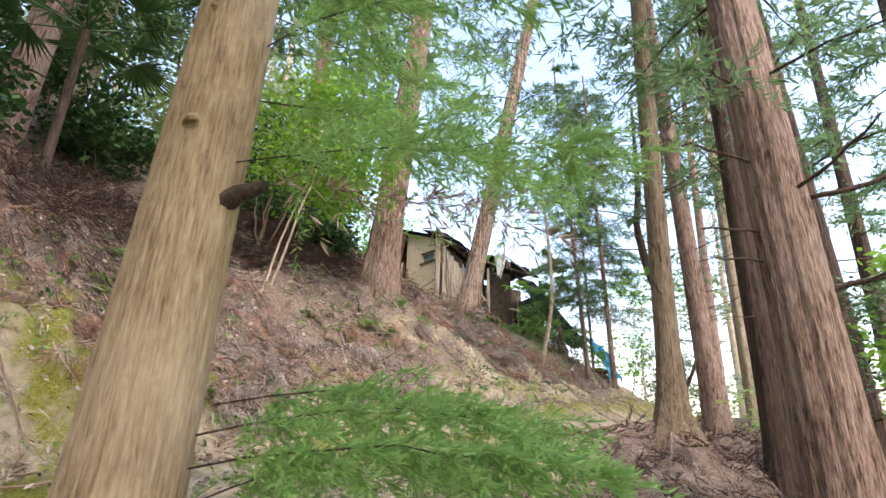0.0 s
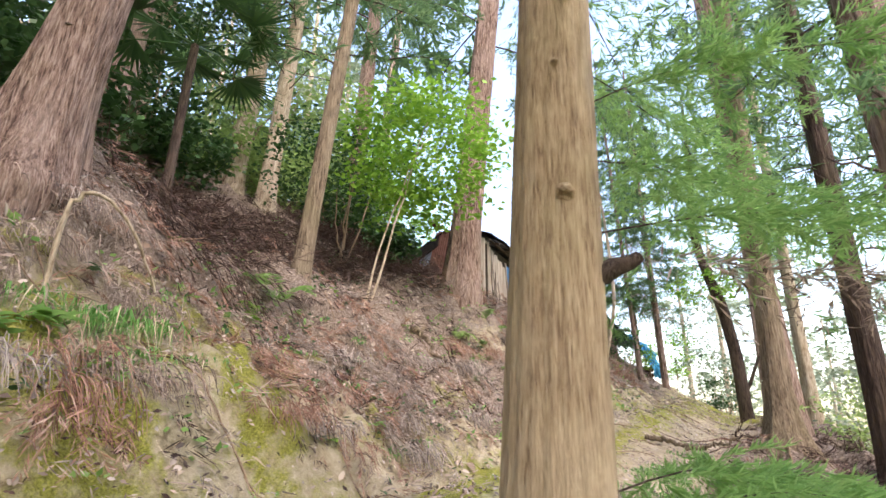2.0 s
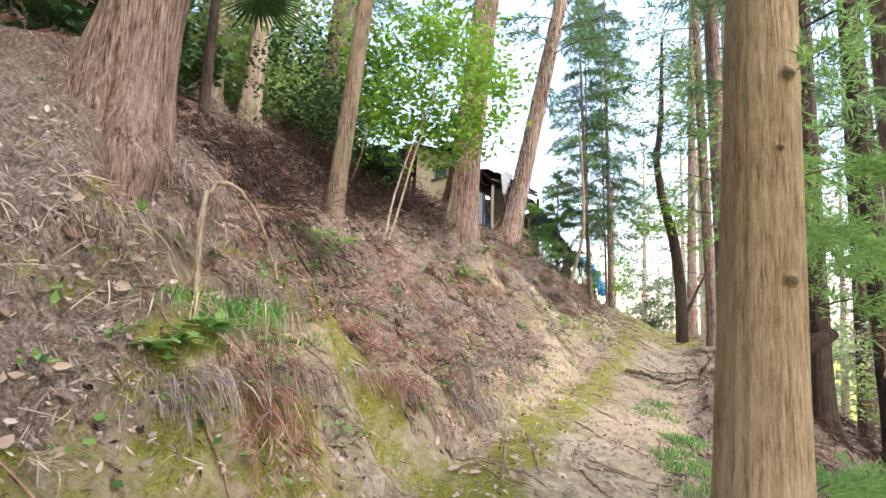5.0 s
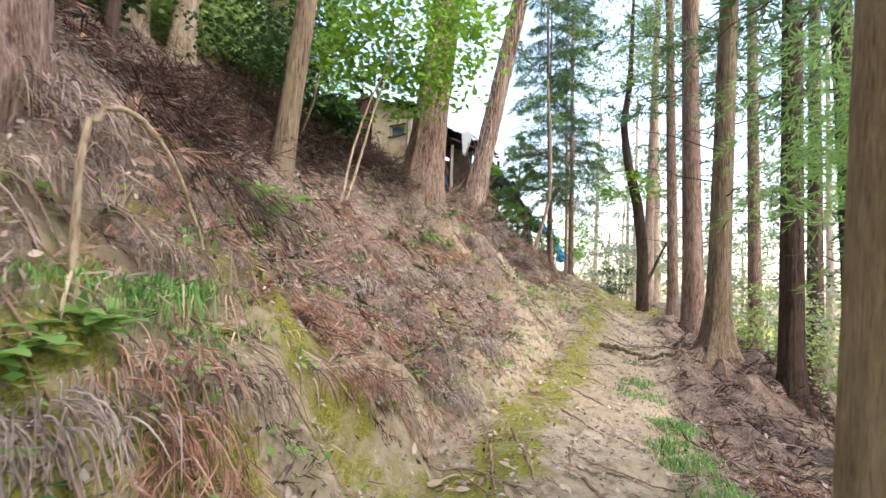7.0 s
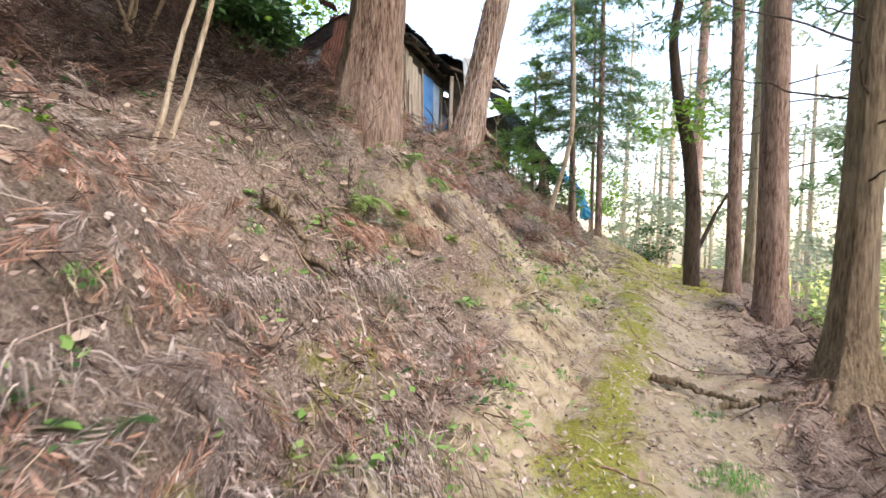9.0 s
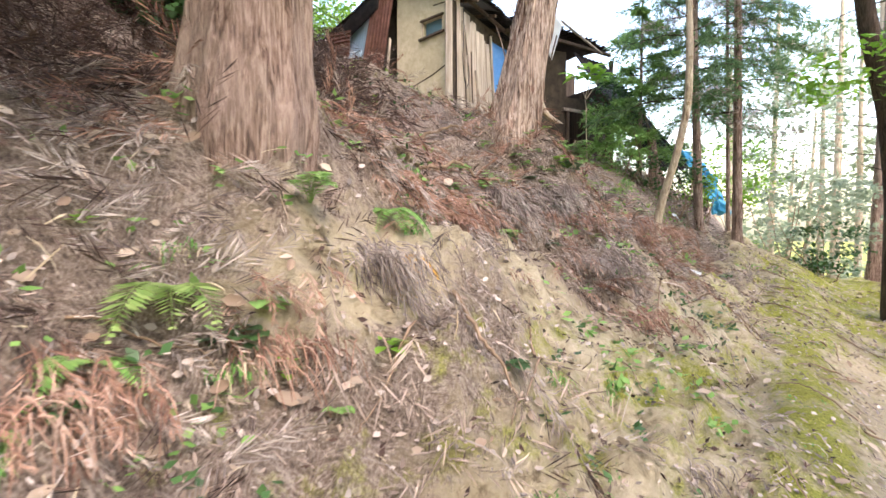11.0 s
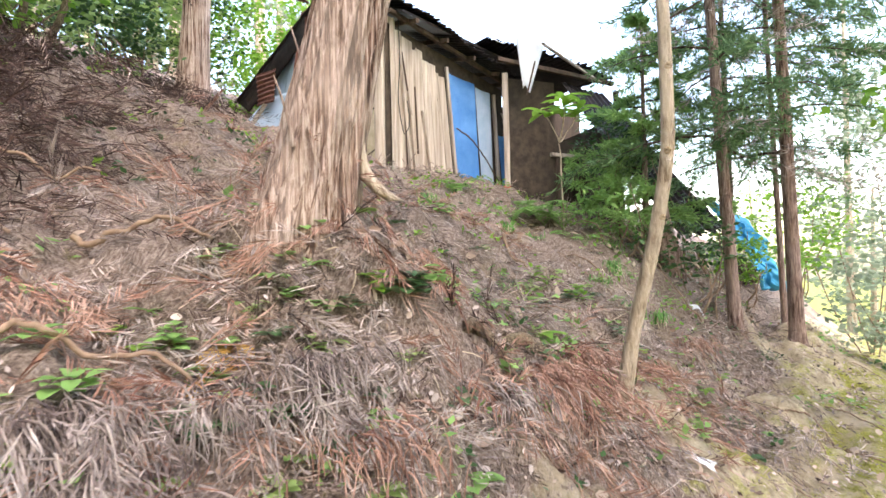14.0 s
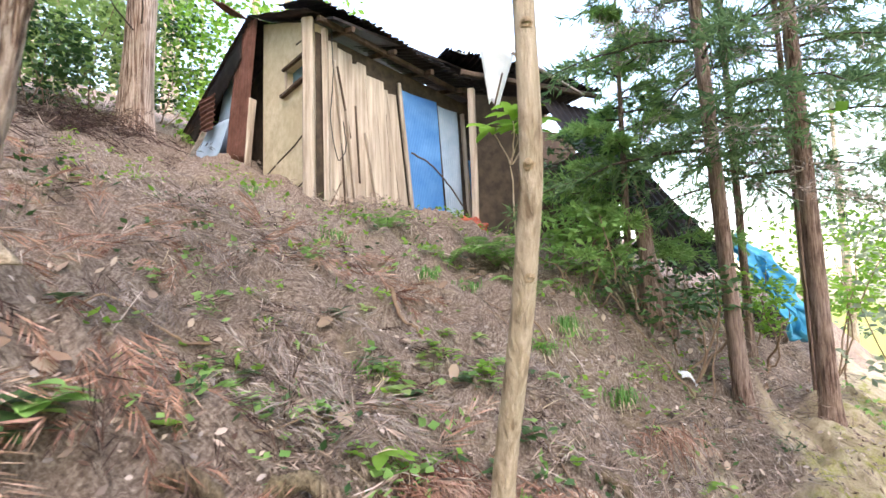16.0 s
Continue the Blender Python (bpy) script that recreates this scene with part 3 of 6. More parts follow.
# The first two have extra boughs above view to shade the upper bank.
SPEC_BACK = (("tall cedar behind the bank", -5.4, 9.2, 0.2, BARK_PALE, (0.06, 0), 0.4, 21, 3.5, 34),
        ("tall cedar behind the bank", -4.6, 8.9, 0.17, BARK_PALE, (0.04, 0), 0.4, 22, 4.0, 34),
        ("tall cedar high on the slope", -7.2, 8.5, 0.24, BARK_PALE, (0.08, 0), 0.4, 23, 4.0, 20),
        ("pale slender cedar beyond the path", 7.2, 13.0, 0.16, BARK_PALE, (0.0, 0), 0.4, 24, 5.0, 18),
        ("pale slender cedar beyond the path", 6.6, 10.2, 0.14, BARK_RED, (-0.02, 0), 0.4, 25, 5.0, 18),
        ("pale slender cedar beyond the path", 8.2, 16.5, 0.17, BARK_RED, (0.02, 0), 0.4, 26, 5.0, 18),
        ("dark cedar deep among the trees", 9.0, 11.0, 0.2, BARK_DARK, (0.0, 0), 0.4, 27, 4.0, 22),
        ("dark cedar deep among the trees", 7.5, 7.5, 0.2, BARK_DARK, (0.02, 0), 0.4, 28, 3.5, 22))
for label, x, y, r, m, lean, fl, seed, start, number in SPEC + SPEC_BACK:
    ob, P, R = cedar(label, x, y, r, m, lean, 15, seed=seed, flare=fl, taper=0.6, sides=64 if y < 8 else 30, n=90)
    crown(ob, P, R, rs, start, number, 2.2, needle=0.16, width=0.015, twigs=23)
    for k in range(7):
        z, a = P[0, 2] + rs.uniform(2.2, 6), rs.uniform(0, 360)
        o = [float(np.interp(z, P[:, 2], P[:, i])) for i in range(3)]
        stub(ob, o, (math.cos(math.radians(a)), math.sin(math.radians(a)), 0.1), rs.uniform(0.5, 1.7), 0.012, BARK_DARK, rs.uniform(-0.2, 0.2), k)
# Cedars added round the walk, crowns out of view, to cut the sky light.
for k, (x, y) in enumerate(((-4.5, -2.5), (-1.5, -4.0), (2.5, -3.0), (-7.5, 0.5), (-7.0, 4.5), (8.8, 0.5), (-2.0, -8.0), (5.0, -6.0), (-8.5, -4.0), (-9.5, 6.5), (-6.3, 1.8), (-9.0, 10.0), (-5.6, 5.8), (-3.6, 11.6))):
    ob, P, R = cedar("added tall cedar whose dense crown shades the slope", x, y, 0.22, BARK_RED, (0.04, 0), 15, seed=40 + k, flare=0.3, taper=0.6)
    crown(ob, P, R, rs, 4.5, 34, 3.2, needle=0.3, width=0.04, twigs=18, tufts=12)
for label, x, y, r, lean, seed, start in (("slender young cedar at the bank's foot", 3.74, 14.25, 0.072, (-0.05, 0), 13, 2.3), ("slender young cedar beside the mossy path", 4.5, 14.57, 0.082, (-0.025, 0), 14, 2.6),
                                          ("slender young cedar near the blue tarp", 4.25, 15.6, 0.045, (-0.02, 0), 18, 2.6), ("slender young cedar near the blue tarp", 4.75, 15.4, 0.04, (-0.03, 0), 19, 2.6)):
    ob, P, R = cedar(label, x, y, r, BARK_RED, lean, 10, seed=seed, sides=18, flare=0.3, taper=0.7)
    crown(ob, P, R, rs, start - 0.5, 44, 1.5, needle=0.1, width=0.007, twigs=32, tufts=16)
    lv = joined([bough([float(np.interp(z, P[:, 2], P[:, i])) for i in range(3)], (math.cos(a), math.sin(a), 0.05), 0.9, rs, 0.25, 14, 10, 0.08, 0.004)[1] for z, a in zip(rs.uniform(P[0, 2] + 2.6, P[0, 2] + 4.6, 12), rs.uniform(0, 6.28, 12))])
    tagged(mesh_part("dead_foliage", fast_mesh("dead_foliage", *lv), DEAD_GREY, ob, "grey-brown dead twigs"), kind="stuff")


def crooked(name, label, line, radii, material, sides=14, seed=1, category="tree", flare=0.2):
    ob = thing(name, label, category)
    pts = np.asarray(line, float)
    t, tt = np.linspace(0, 1, len(pts)), np.linspace(0, 1, 50)
    P = np.stack([np.interp(tt, t, pts[:, k]) for k in range(3)], -1)
    for _ in range(3):
        P[1:-1] = (P[:-2] + P[1:-1] * 2 + P[2:]) / 4
    R = np.interp(tt, np.linspace(0, 1, len(radii)), radii)
    mesh_part("trunk", smooth_mesh("trunk", *tube(P, R, sides, 0.05, seed)), material, ob)
    return ob, P, R


g = h(2.06, 11.5)
ob, P, R = crooked("sapling", "pale slim sapling with a crooked stem on the bank", ((2.0, 11.6, g - 0.3), (2.05, 11.5, g), (2.1, 11.4, g + 0.45), (2.19, 11.24, g + 0.95), (2.25, 11.12, g + 1.45), (2.24, 11.1, g + 2.1), (2.2, 11.1, g + 2.9), (2.14, 11.2, g + 4.0)), (0.056, 0.05, 0.042, 0.039, 0.037, 0.034, 0.03, 0.02), BARK_PALE, 16, 5, "sapling")
for z, a in ((g + 1.1, -60), (g + 1.45, -100), (g + 1.9, -80), (g + 2.4, -30)):
    knot(ob, P, R, z, a, 0.017, BARK_NEAR)
for z, a in ((g + 2.1, 60), (g + 2.3, 200), (g + 2.15, -20), (g + 2.5, 130), (g + 2.7, -60)):
    o = [float(np.interp(z, P[:, 2], P[:, i])) for i in range(3)]
    stub(ob, o, (math.cos(math.radians(a)), math.sin(math.radians(a)), 0.3), 0.45, 0.006, BARK_DARK, 0.1, a + 90)
lv = joined([bough((2.2, 11.12, g + 0.4 + z), (math.cos(a), math.sin(a), 0.2), 0.8, rs, 0.3, 26, 20, 0.05, 0.004)[1] for z, a in ((2.6, 2.6), (2.75, 3.6), (2.9, 0.8), (3.1, -1), (3.3, 2))])
mesh_part("foliage", fast_mesh("foliage", *lv), NEEDLE_NEAR, ob, "fresh green cedar sprays")

g = h(5.25, 12.2)
ob, P, R = crooked("crooked_tree", "dark crooked tree at the end of the path", ((5.25, 12.2, g - 0.3), (5.22, 12.2, g + 0.3), (5.2, 12.2, g + 1.5), (5.05, 12.2, g + 2.6), (4.75, 12.2, g + 3.6), (4.6, 12.2, g + 4.6), (4.75, 12.2, g + 5.6), (4.8, 12.2, g + 8)), (0.16, 0.14, 0.13, 0.12, 0.1, 0.08, 0.07, 0.03), BARK_DARK, 16, 6)
stub(ob, (5.2, 12.2, g + 0.5), (0.55, 0, 1), 1.7, 0.05, BARK_DARK, 0.1, 3)
lv = leaf_cloud(rs, (4.6, 12.2, g + 3.0), (1.1, 1.0, 0.35), 500, 0.12, 0.03)
mesh_part("foliage", fast_mesh("foliage", *lv), LEAF, ob, "yellow-green leaves")
lv = leaf_cloud(rs, (4.9, 12.2, g + 6.5), (1.6, 1.5, 1.6), 2200, 0.1, 0.025)
mesh_part("foliage", fast_mesh("foliage", *lv), LEAF_PALE, ob, "yellow-green leaves")


# ---- shrubs and undergrowth trees ----
def shrub(name, label, centre, size, n, length, width, material, stems=5, root=None, category="shrub", stem_r=0.014, stem_mat=None):
    x, y = root or centre[:2]
    base = np.array([x, y, h(x, y) - 0.15])
    ob = thing(name, label, category)
    for k in range(stems):
        end = np.asarray(centre) + rs.uniform(-0.7, 0.7, 3) * np.asarray(size)
        s = np.linspace(0, 1, 10)[:, None]
        ax = base + rs.randn(3) * [0.08, 0.08, 0] + (end - base) * s + rs.randn(1, 3) * 0.12 * np.sin(s * 3.14) + rs.randn(10, 3) * 0.015
        mesh_part("stem", smooth_mesh("stem", *tube(ax, np.linspace(stem_r, stem_r * 0.3, 10), 6)), stem_mat or TWIG, ob)
    tagged(mesh_part("foliage", fast_mesh("foliage", *leaf_cloud(rs, centre, size, n, length, width)), material, ob), kind="stuff")
    return ob


shrub("broadleaf_tree", "young broadleaf tree with bright green leaves on the bank", (-1.65, 6.7, 5.5), (1.15, 0.8, 1.2), 4600, 0.1, 0.03, LEAF, 2, (-2.26, 6.44), "tree", 0.018, BARK_PALE)
shrub("broadleaf_tree", "dark-leaved evergreen shrub on the bank", (-3.2, 8.0, 5.9), (1.2, 0.9, 0.9), 2400, 0.09, 0.026, LEAF_DARK, 4, (-2.9, 7.6), "tree", 0.02)
shrub("bush", "pale green sunlit bush high on the slope", (-5.6, 11.5, 8.2), (1.9, 1.2, 1.2), 3000, 0.13, 0.04, LEAF_PALE, 5)
shrub("bush", "dark evergreen bush high on the slope", (-6.2, 6.2, 7.2), (1.6, 1.2, 0.9), 2600, 0.11, 0.032, LEAF_DARK, 5)
shrub("bush", "dark evergreen bush high on the slope", (-6.2, 3.8, 6.4), (1.2, 1.0, 0.9), 2000, 0.1, 0.03, LEAF_DARK, 5)
shrub("bush", "bright green bush upslope of the shed", (-3.6, 18.5, 9.0), (2.4, 1.2, 1.3), 3400, 0.13, 0.04, LEAF, 6)
shrub("bush", "pale green sunlit bush upslope of the shed", (-6.5, 17.0, 9.5), (2.2, 1.5, 1.4), 3000, 0.14, 0.042, LEAF_PALE, 5)
shrub("bush", "dark-leaved bush on the falling ground", (4.7, 6.1, 2.6), (0.6, 0.6, 1.1), 1100, 0.07, 0.02, LEAF_DARK, 5)
shrub("bush", "green bush on the falling ground", (4.4, 4.7, 2.5), (0.5, 0.6, 1.1), 800, 0.12, 0.03, LEAF, 4)
shrub("bush", "dark-leaved bush beside the crooked tree", (5.9, 14.5, 2.9), (0.6, 0.5, 0.5), 700, 0.09, 0.025, LEAF_DARK, 4)
shrub("bush", "pale green bush on the falling ground", (5.6, 9.0, 2.2), (0.9, 0.8, 0.8), 1200, 0.09, 0.025, LEAF_PALE, 5)
shrub("bush", "pale green bush on the falling ground", (7.0, 8.3, 1.6), (1.1, 1.0, 1.0), 1400, 0.1, 0.028, LEAF_PALE, 5)
shrub("bush", "dark green bush crowding the shed", (2.75, 15.2, 5.35), (0.55, 0.5, 0.55), 1500, 0.1, 0.015, LEAF_DARK, 6)
shrub("bush", "green creeper bush before the blue tarpaulin", (4.3, 15.7, 4.0), (0.45, 0.4, 0.45), 900, 0.07, 0.02, LEAF, 6)
shrub("bush", "leafy green undergrowth round the stump", (3.25, 14.2, 4.1), (0.6, 0.4, 0.4), 600, 0.08, 0.02, LEAF_DARK, 7)
shrub("bush", "leafy green undergrowth before the lean-to", (2.5, 14.5, 4.6), (0.6, 0.35, 0.3), 420, 0.1, 0.02, FERN, 5)
shrub("bush", "dark-leaved creeper bush beside the shed", (3.6, 15.9, 4.7), (0.6, 0.5, 0.5), 900, 0.08, 0.022, LEAF_DARK, 5)


for k, (x, y, up, sz, m) in enumerate(((-4.6, 9.8, 0.9, 1.1, LEAF_PALE), (-5.6, 9.0, 1.0, 1.2, LEAF_PALE), (-6.6, 7.6, 1.0, 1.3, LEAF_DARK), (-7.0, 6.0, 1.0, 1.3, LEAF_DARK), (-3.6, 10.6, 0.8, 0.9, LEAF_DARK), (-3.0, 11.8, 0.9, 1.0, LEAF), (-4.2, 13.0, 1.2, 1.4, LEAF_PALE), (-6.2, 13.5, 1.5, 1.6, LEAF),
                                       (-5.4, 7.4, 0.7, 0.8, LEAF_DARK), (-2.4, 10.0, 0.5, 0.6, LEAF_DARK), (-8.0, 10.5, 1.6, 1.8, LEAF_PALE), (-5.0, 16.5, 1.3, 1.4, LEAF_PALE), (-7.5, 14.0, 1.8, 1.8, LEAF_DARK), (-5.2, 3.2, 0.8, 0.8, LEAF_DARK), (-5.0, 4.4, 0.8, 0.8, LEAF_DARK))):
    names = {"pale_green_leaves": "pale sunlit leaves", "dark_evergreen_leaves": "dark evergreen leaves", "broad_leaves": "bright green leaves"}
    shrub("bush", "forest bush with %s high on the slope" % names[m.name], (x, y, h(x, y) + up), (sz, sz * 0.8, sz * 0.75), 1900, 0.12, 0.036, m, 5)
# Most of these bushes carry the distance haze in their leaf colour.
for k, (x, y, up, sz, m) in enumerate(((6.2, 15.2, 1.2, 1.0, LEAF_HAZE), (7.4, 10.6, 1.6, 1.3, LEAF_HAZE), (6.0, 5.4, 1.4, 1.0, LEAF_DARK), (8.6, 8.8, 2.0, 1.5, LEAF_HAZE), (5.9, 17.6, 1.6, 1.0, LEAF), (9.0, 13.5, 2.2, 1.6, LEAF_HAZE), (7.0, 17.5, 3.0, 1.3, LEAF_HAZE), (4.0, 3.6, 1.0, 0.5, LEAF))):
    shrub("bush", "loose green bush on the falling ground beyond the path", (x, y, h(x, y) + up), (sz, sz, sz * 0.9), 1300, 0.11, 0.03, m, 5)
for x, y, up, sz, m in ((-3.0, 17.2, 0.7, 0.9, LEAF), (-4.6, 15.2, 0.8, 0.9, LEAF_DARK), (-2.4, 16.9, 0.4, 0.5, LEAF_DARK), (-4.9, 17.8, 1.4, 1.3, LEAF_DARK), (-1.7, 18.0, 1.2, 1.0, LEAF)):
    shrub("bush", "leafy green bush on the slope beside the shed", (x, y, h(x, y) + up), (sz, sz * 0.8, sz * 0.8), 1500, 0.1, 0.03, m, 5)
for x, y, z, sz, m in ((-4.3, 11.5, 8.6, 1.7, LEAF_PALE), (-5.8, 10.0, 9.6, 1.9, LEAF_PALE), (-3.2, 12.6, 8.4, 1.2, LEAF), (-6.8, 8.6, 10.2, 1.8, LEAF_DARK)):
    shrub("broadleaf_tree", "slim broadleaf tree with loose sunlit leaves behind the bank", (x, y, z), (sz, sz * 0.8, sz * 0.9), 2000, 0.13, 0.04, m, 3, None, "tree", 0.04, BARK_BROWN)
ob, P, R = cedar("young cedar with low boughs hiding the lean-to", 3.0, 14.95, 0.05, BARK_RED, (0.0, 0), 3.2, seed=31, sides=12, flare=0.2, taper=0.7)
crown(ob, P, R, rs, 0.35, 30, 1.05, material=NEEDLE_NEAR, needle=0.08, width=0.007, twigs=30, tufts=22, droop=0.3, up=0.35)


# ---- far woods ----
def far_woods():
    lv, sticks = [], []
    for k in range(150):
        a = rs.uniform(-80, 92)
        r = rs.uniform(19, 44)
        if -17 < a < 22 or (a < 0 and rs.rand() < 0.35) or (a < 42 and rs.rand() < 0.2):
            continue
        x, y = r * math.sin(math.radians(a)), r * math.cos(math.radians(a)) + 4
        if abs(x - 0.56 * y + 3) < 6 and y < 22:
            continue
        z = h(x, y)
        top = rs.uniform(9, 17)
        P = np.array([[x, y, z - 0.5], [x + rs.randn() * 0.3, y, z + top]])
        sticks.append(tube(np.linspace(P[0], P[1], 6), np.linspace(0.2, 0.06, 6), 7))
        for j in range(11):
            c = P[0] + (P[1] - P[0]) * rs.uniform(0.02, 1) + rs.randn(3) * [0.9, 0.9, 0]
            lv.append(leaf_cloud(rs, c, (1.5, 1.5, 0.8), 96, 0.34, 0.075))
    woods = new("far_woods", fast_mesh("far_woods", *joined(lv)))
    woods.data.materials.append(LEAF_HAZE)
    tagged(woods, "leaves of distant woods, paled by haze in their colour", "woods", kind="stuff")
    stems = new("far_trunks", smooth_mesh("far_trunks", *joined(sticks)))
    stems.data.materials.append(BARK_PALE)
    tagged(stems, "pale trunks of distant woods", "woods", kind="stuff")


far_woods()


# ---- litter and low plants on the ground ----
def on_ground(n, rs, x0, x1, y0, y1, keep):
    x, y = rs.uniform(x0, x1, n), rs.uniform(y0, y1, n)
    k = rs.rand(n) < keep(x, y)
    x, y = x[k], y[k]
    z = surface(x, y)
    e = 0.04
    N = unit(np.stack([-(surface(x + e, y) - z) / e, -(surface(x, y + e) - z) / e, np.ones_like(x)], -1))
    return np.stack([x, y, z], -1), N


def tangent(N, a):
    t = np.stack([np.cos(a), np.sin(a), np.zeros_like(a)], -1)
    return unit(t - N * np.sum(t * N, -1, keepdims=True))


def dead_sprays(name, label, n, material, seed, keep, size=(0.12, 0.34), lift=0.03, broad=0.012, k=18):
    """Fallen cedar sprays: a stalk with short side shoots, lying or hanging on the slope."""
    rs = np.random.RandomState(seed)
    P, N = on_ground(n, rs, -7.2, 7.0, 0.2, 17.5, keep)
    down = unit(np.array([0, 0, -1.0]) + N * N[:, 2:3])
    T = unit(tangent(N, rs.uniform(0, 6.28, len(P))) + down * rs.uniform(0, 1.6, (len(P), 1)) + N * rs.uniform(-0.05, 0.3, (len(P), 1)))
    B = np.cross(N, T)
    L = rs.uniform(*size, len(P))
    f = np.linspace(0.05, 0.95, k)[None]
    side = np.where(np.arange(k) % 2, 1, -1)[None]
    base = P[:, None] + N[:, None] * (lift * (0.4 + 1.5 * np.sin(f * 2.6) * rs.rand(len(P), 1)))[..., None] + T[:, None] * (L[:, None] * f)[..., None]
    D = T[:, None] * rs.uniform(0.8, 1.5, (len(P), k, 1)) + B[:, None] * (side * rs.uniform(0.3, 0.9, (len(P), k)))[..., None] + N[:, None] * rs.uniform(-0.25, 0.35, (len(P), k, 1))
    ln = (L[:, None] * (0.42 - 0.26 * f)).ravel() * rs.uniform(0.7, 1.4, len(P) * k)
    ob = new(name, fast_mesh(name, *rhombs(base.reshape(-1, 3), D.reshape(-1, 3), ln, 0.0022 + broad * ln, rs)))
    ob.data.materials.append(material)
    return tagged(ob, label, "litter", kind="stuff")


def bank_only(x, y):
    d = toe(x, y)
    return smooth(0.35, -0.1, d) * (0.7 + 0.3 * smooth(0.3, 1.4, -d)) * (0.04 + 0.96 * lump(x, y, 3.2, 5) ** 1.5) * (1 - 0.55 * smooth(3.6, 2.6, y) * smooth(1.0, 0.5, -d)) * smooth(-6.5, -4.0, d) * (1 - 0.8 * bare_face(x, y))


def right_side(x, y):
    return smooth(1.0, 1.7, toe(x, y)) * smooth(6.0, 4.5, toe(x, y)) * (0.3 + 0.7 * lump(x, y, 3, 6))


dead_sprays("dead_cedar_litter", "red-brown fallen cedar sprays over the bank", 40000, DEAD, 31, lambda x, y: bank_only(x, y) * (0.15 + 0.85 * lump(x, y, 2.7, 25)), (0.07, 0.24))
dead_sprays("weathered_litter", "grey weathered cedar sprays hanging over the bank", 36000, DEAD_GREY, 32, lambda x, y: bank_only(x, y) * (0.15 + 0.85 * lump(x, y, 2.9, 26)), (0.08, 0.28), 0.04)
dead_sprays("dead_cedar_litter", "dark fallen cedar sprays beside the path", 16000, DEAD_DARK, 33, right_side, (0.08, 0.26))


def brush_heap(x, y):
    # Some heaps are added only to darken ground that lies in shade.
    heaps = ((-2.25, 7.7, 0.6), (-1.55, 9.75, 0.65), (-1.8, 11.0, 0.7), (-2.7, 8.9, 0.8), (-4.6, 6.0, 1.1), (-3.7, 7.2, 0.8), (-3.6, 5.0, 0.5), (-2.6, 7.3, 0.5), (-4.7, 4.0, 0.6), (-2.2, 9.6, 0.9), (-2.6, 10.6, 0.9), (-3.2, 11.7, 0.9), (-1.9, 8.6, 0.5), (-3.1, 14.6, 0.7), (-3.5, 9.8, 0.9), (-3.9, 4.6, 0.6), (-3.35, 4.0, 0.35))
    return np.minimum(sum(np.exp(-((x - a) ** 2 + (y - b) ** 2) / c ** 2) for a, b, c in heaps), 1)


dead_sprays("brush_heap", "heap of dead cedar branches, the upper bank's shade in its dark colour", 62000, DEAD_DARK, 34, brush_heap, (0.2, 0.5), 0.16, 0.012)
dead_sprays("dead_cedar_litter", "large rust-brown cedar fronds thrown over the bank", 10000, DEAD, 39, lambda x, y: (bank_only(x, y) + 0.25 * smooth(0.1, -0.3, toe(x, y)) * smooth(-2.5, -1.5, toe(x, y))) * lump(x, y, 2.4, 21) * 0.7, (0.25, 0.5), 0.09)


def frond_heaps(seed):
    def keep(x, y):
        d = toe(x, y)
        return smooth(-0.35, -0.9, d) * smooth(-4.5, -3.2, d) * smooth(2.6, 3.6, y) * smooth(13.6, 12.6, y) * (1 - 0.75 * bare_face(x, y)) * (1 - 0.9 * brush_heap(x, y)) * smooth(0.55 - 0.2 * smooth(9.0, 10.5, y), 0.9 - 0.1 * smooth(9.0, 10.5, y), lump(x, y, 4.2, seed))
    return keep


dead_sprays("rust_frond_litter", "rust-red cedar fronds heaped in tufts over the bank", 20000, DEAD_RUST, 71, frond_heaps(71), (0.16, 0.4), 0.08, 0.007, 34)
dead_sprays("grey_frond_litter", "grey-brown drooping cedar fronds heaped over the bank", 20000, DEAD_DRAB, 72, frond_heaps(72), (0.16, 0.4), 0.08, 0.007, 34)
# Patches of dark fronds imitate shaded gaps; they don't follow the ground's hollows.
dead_sprays("dark_frond_litter", "cedar fronds coloured dark in place of shaded gaps on the bank", 12000, DEAD_DARK, 73, frond_heaps(74), (0.15, 0.35), 0.02, 0.01)
dead_sprays("dark_frond_litter", "dark fallen cedar fronds on the falling ground", 13000, DEAD_DARK, 74, lambda x, y: smooth(1.25, 1.9, toe(x, y)) * smooth(6.0, 4.5, toe(x, y)) * smooth(11.5, 9.0, y), (0.18, 0.4), 0.04, 0.03)
dead_sprays("rust_frond_litter", "rust-red cedar fronds beside the path", 7000, DEAD_RUST, 75, lambda x, y: smooth(1.2, 1.6, toe(x, y)) * smooth(3.2, 2.2, toe(x, y)) * smooth(9.5, 7.5, y) * lump(x, y, 3.5, 76), (0.2, 0.4), 0.05, 0.018)

dead_sprays("rust_frond_litter", "rust-brown cedar twigs scattered on the lower bank", 14000, DEAD_RUST, 77, lambda x, y: smooth(0.25, -0.1, toe(x, y)) * smooth(-1.6, -0.9, toe(x, y)) * smooth(2.2, 3.0, y) * smooth(7.4, 6.6, y) * smooth(0.35, 0.8, lump(x, y, 5.0, 78)), (0.1, 0.28), 0.04, 0.012)


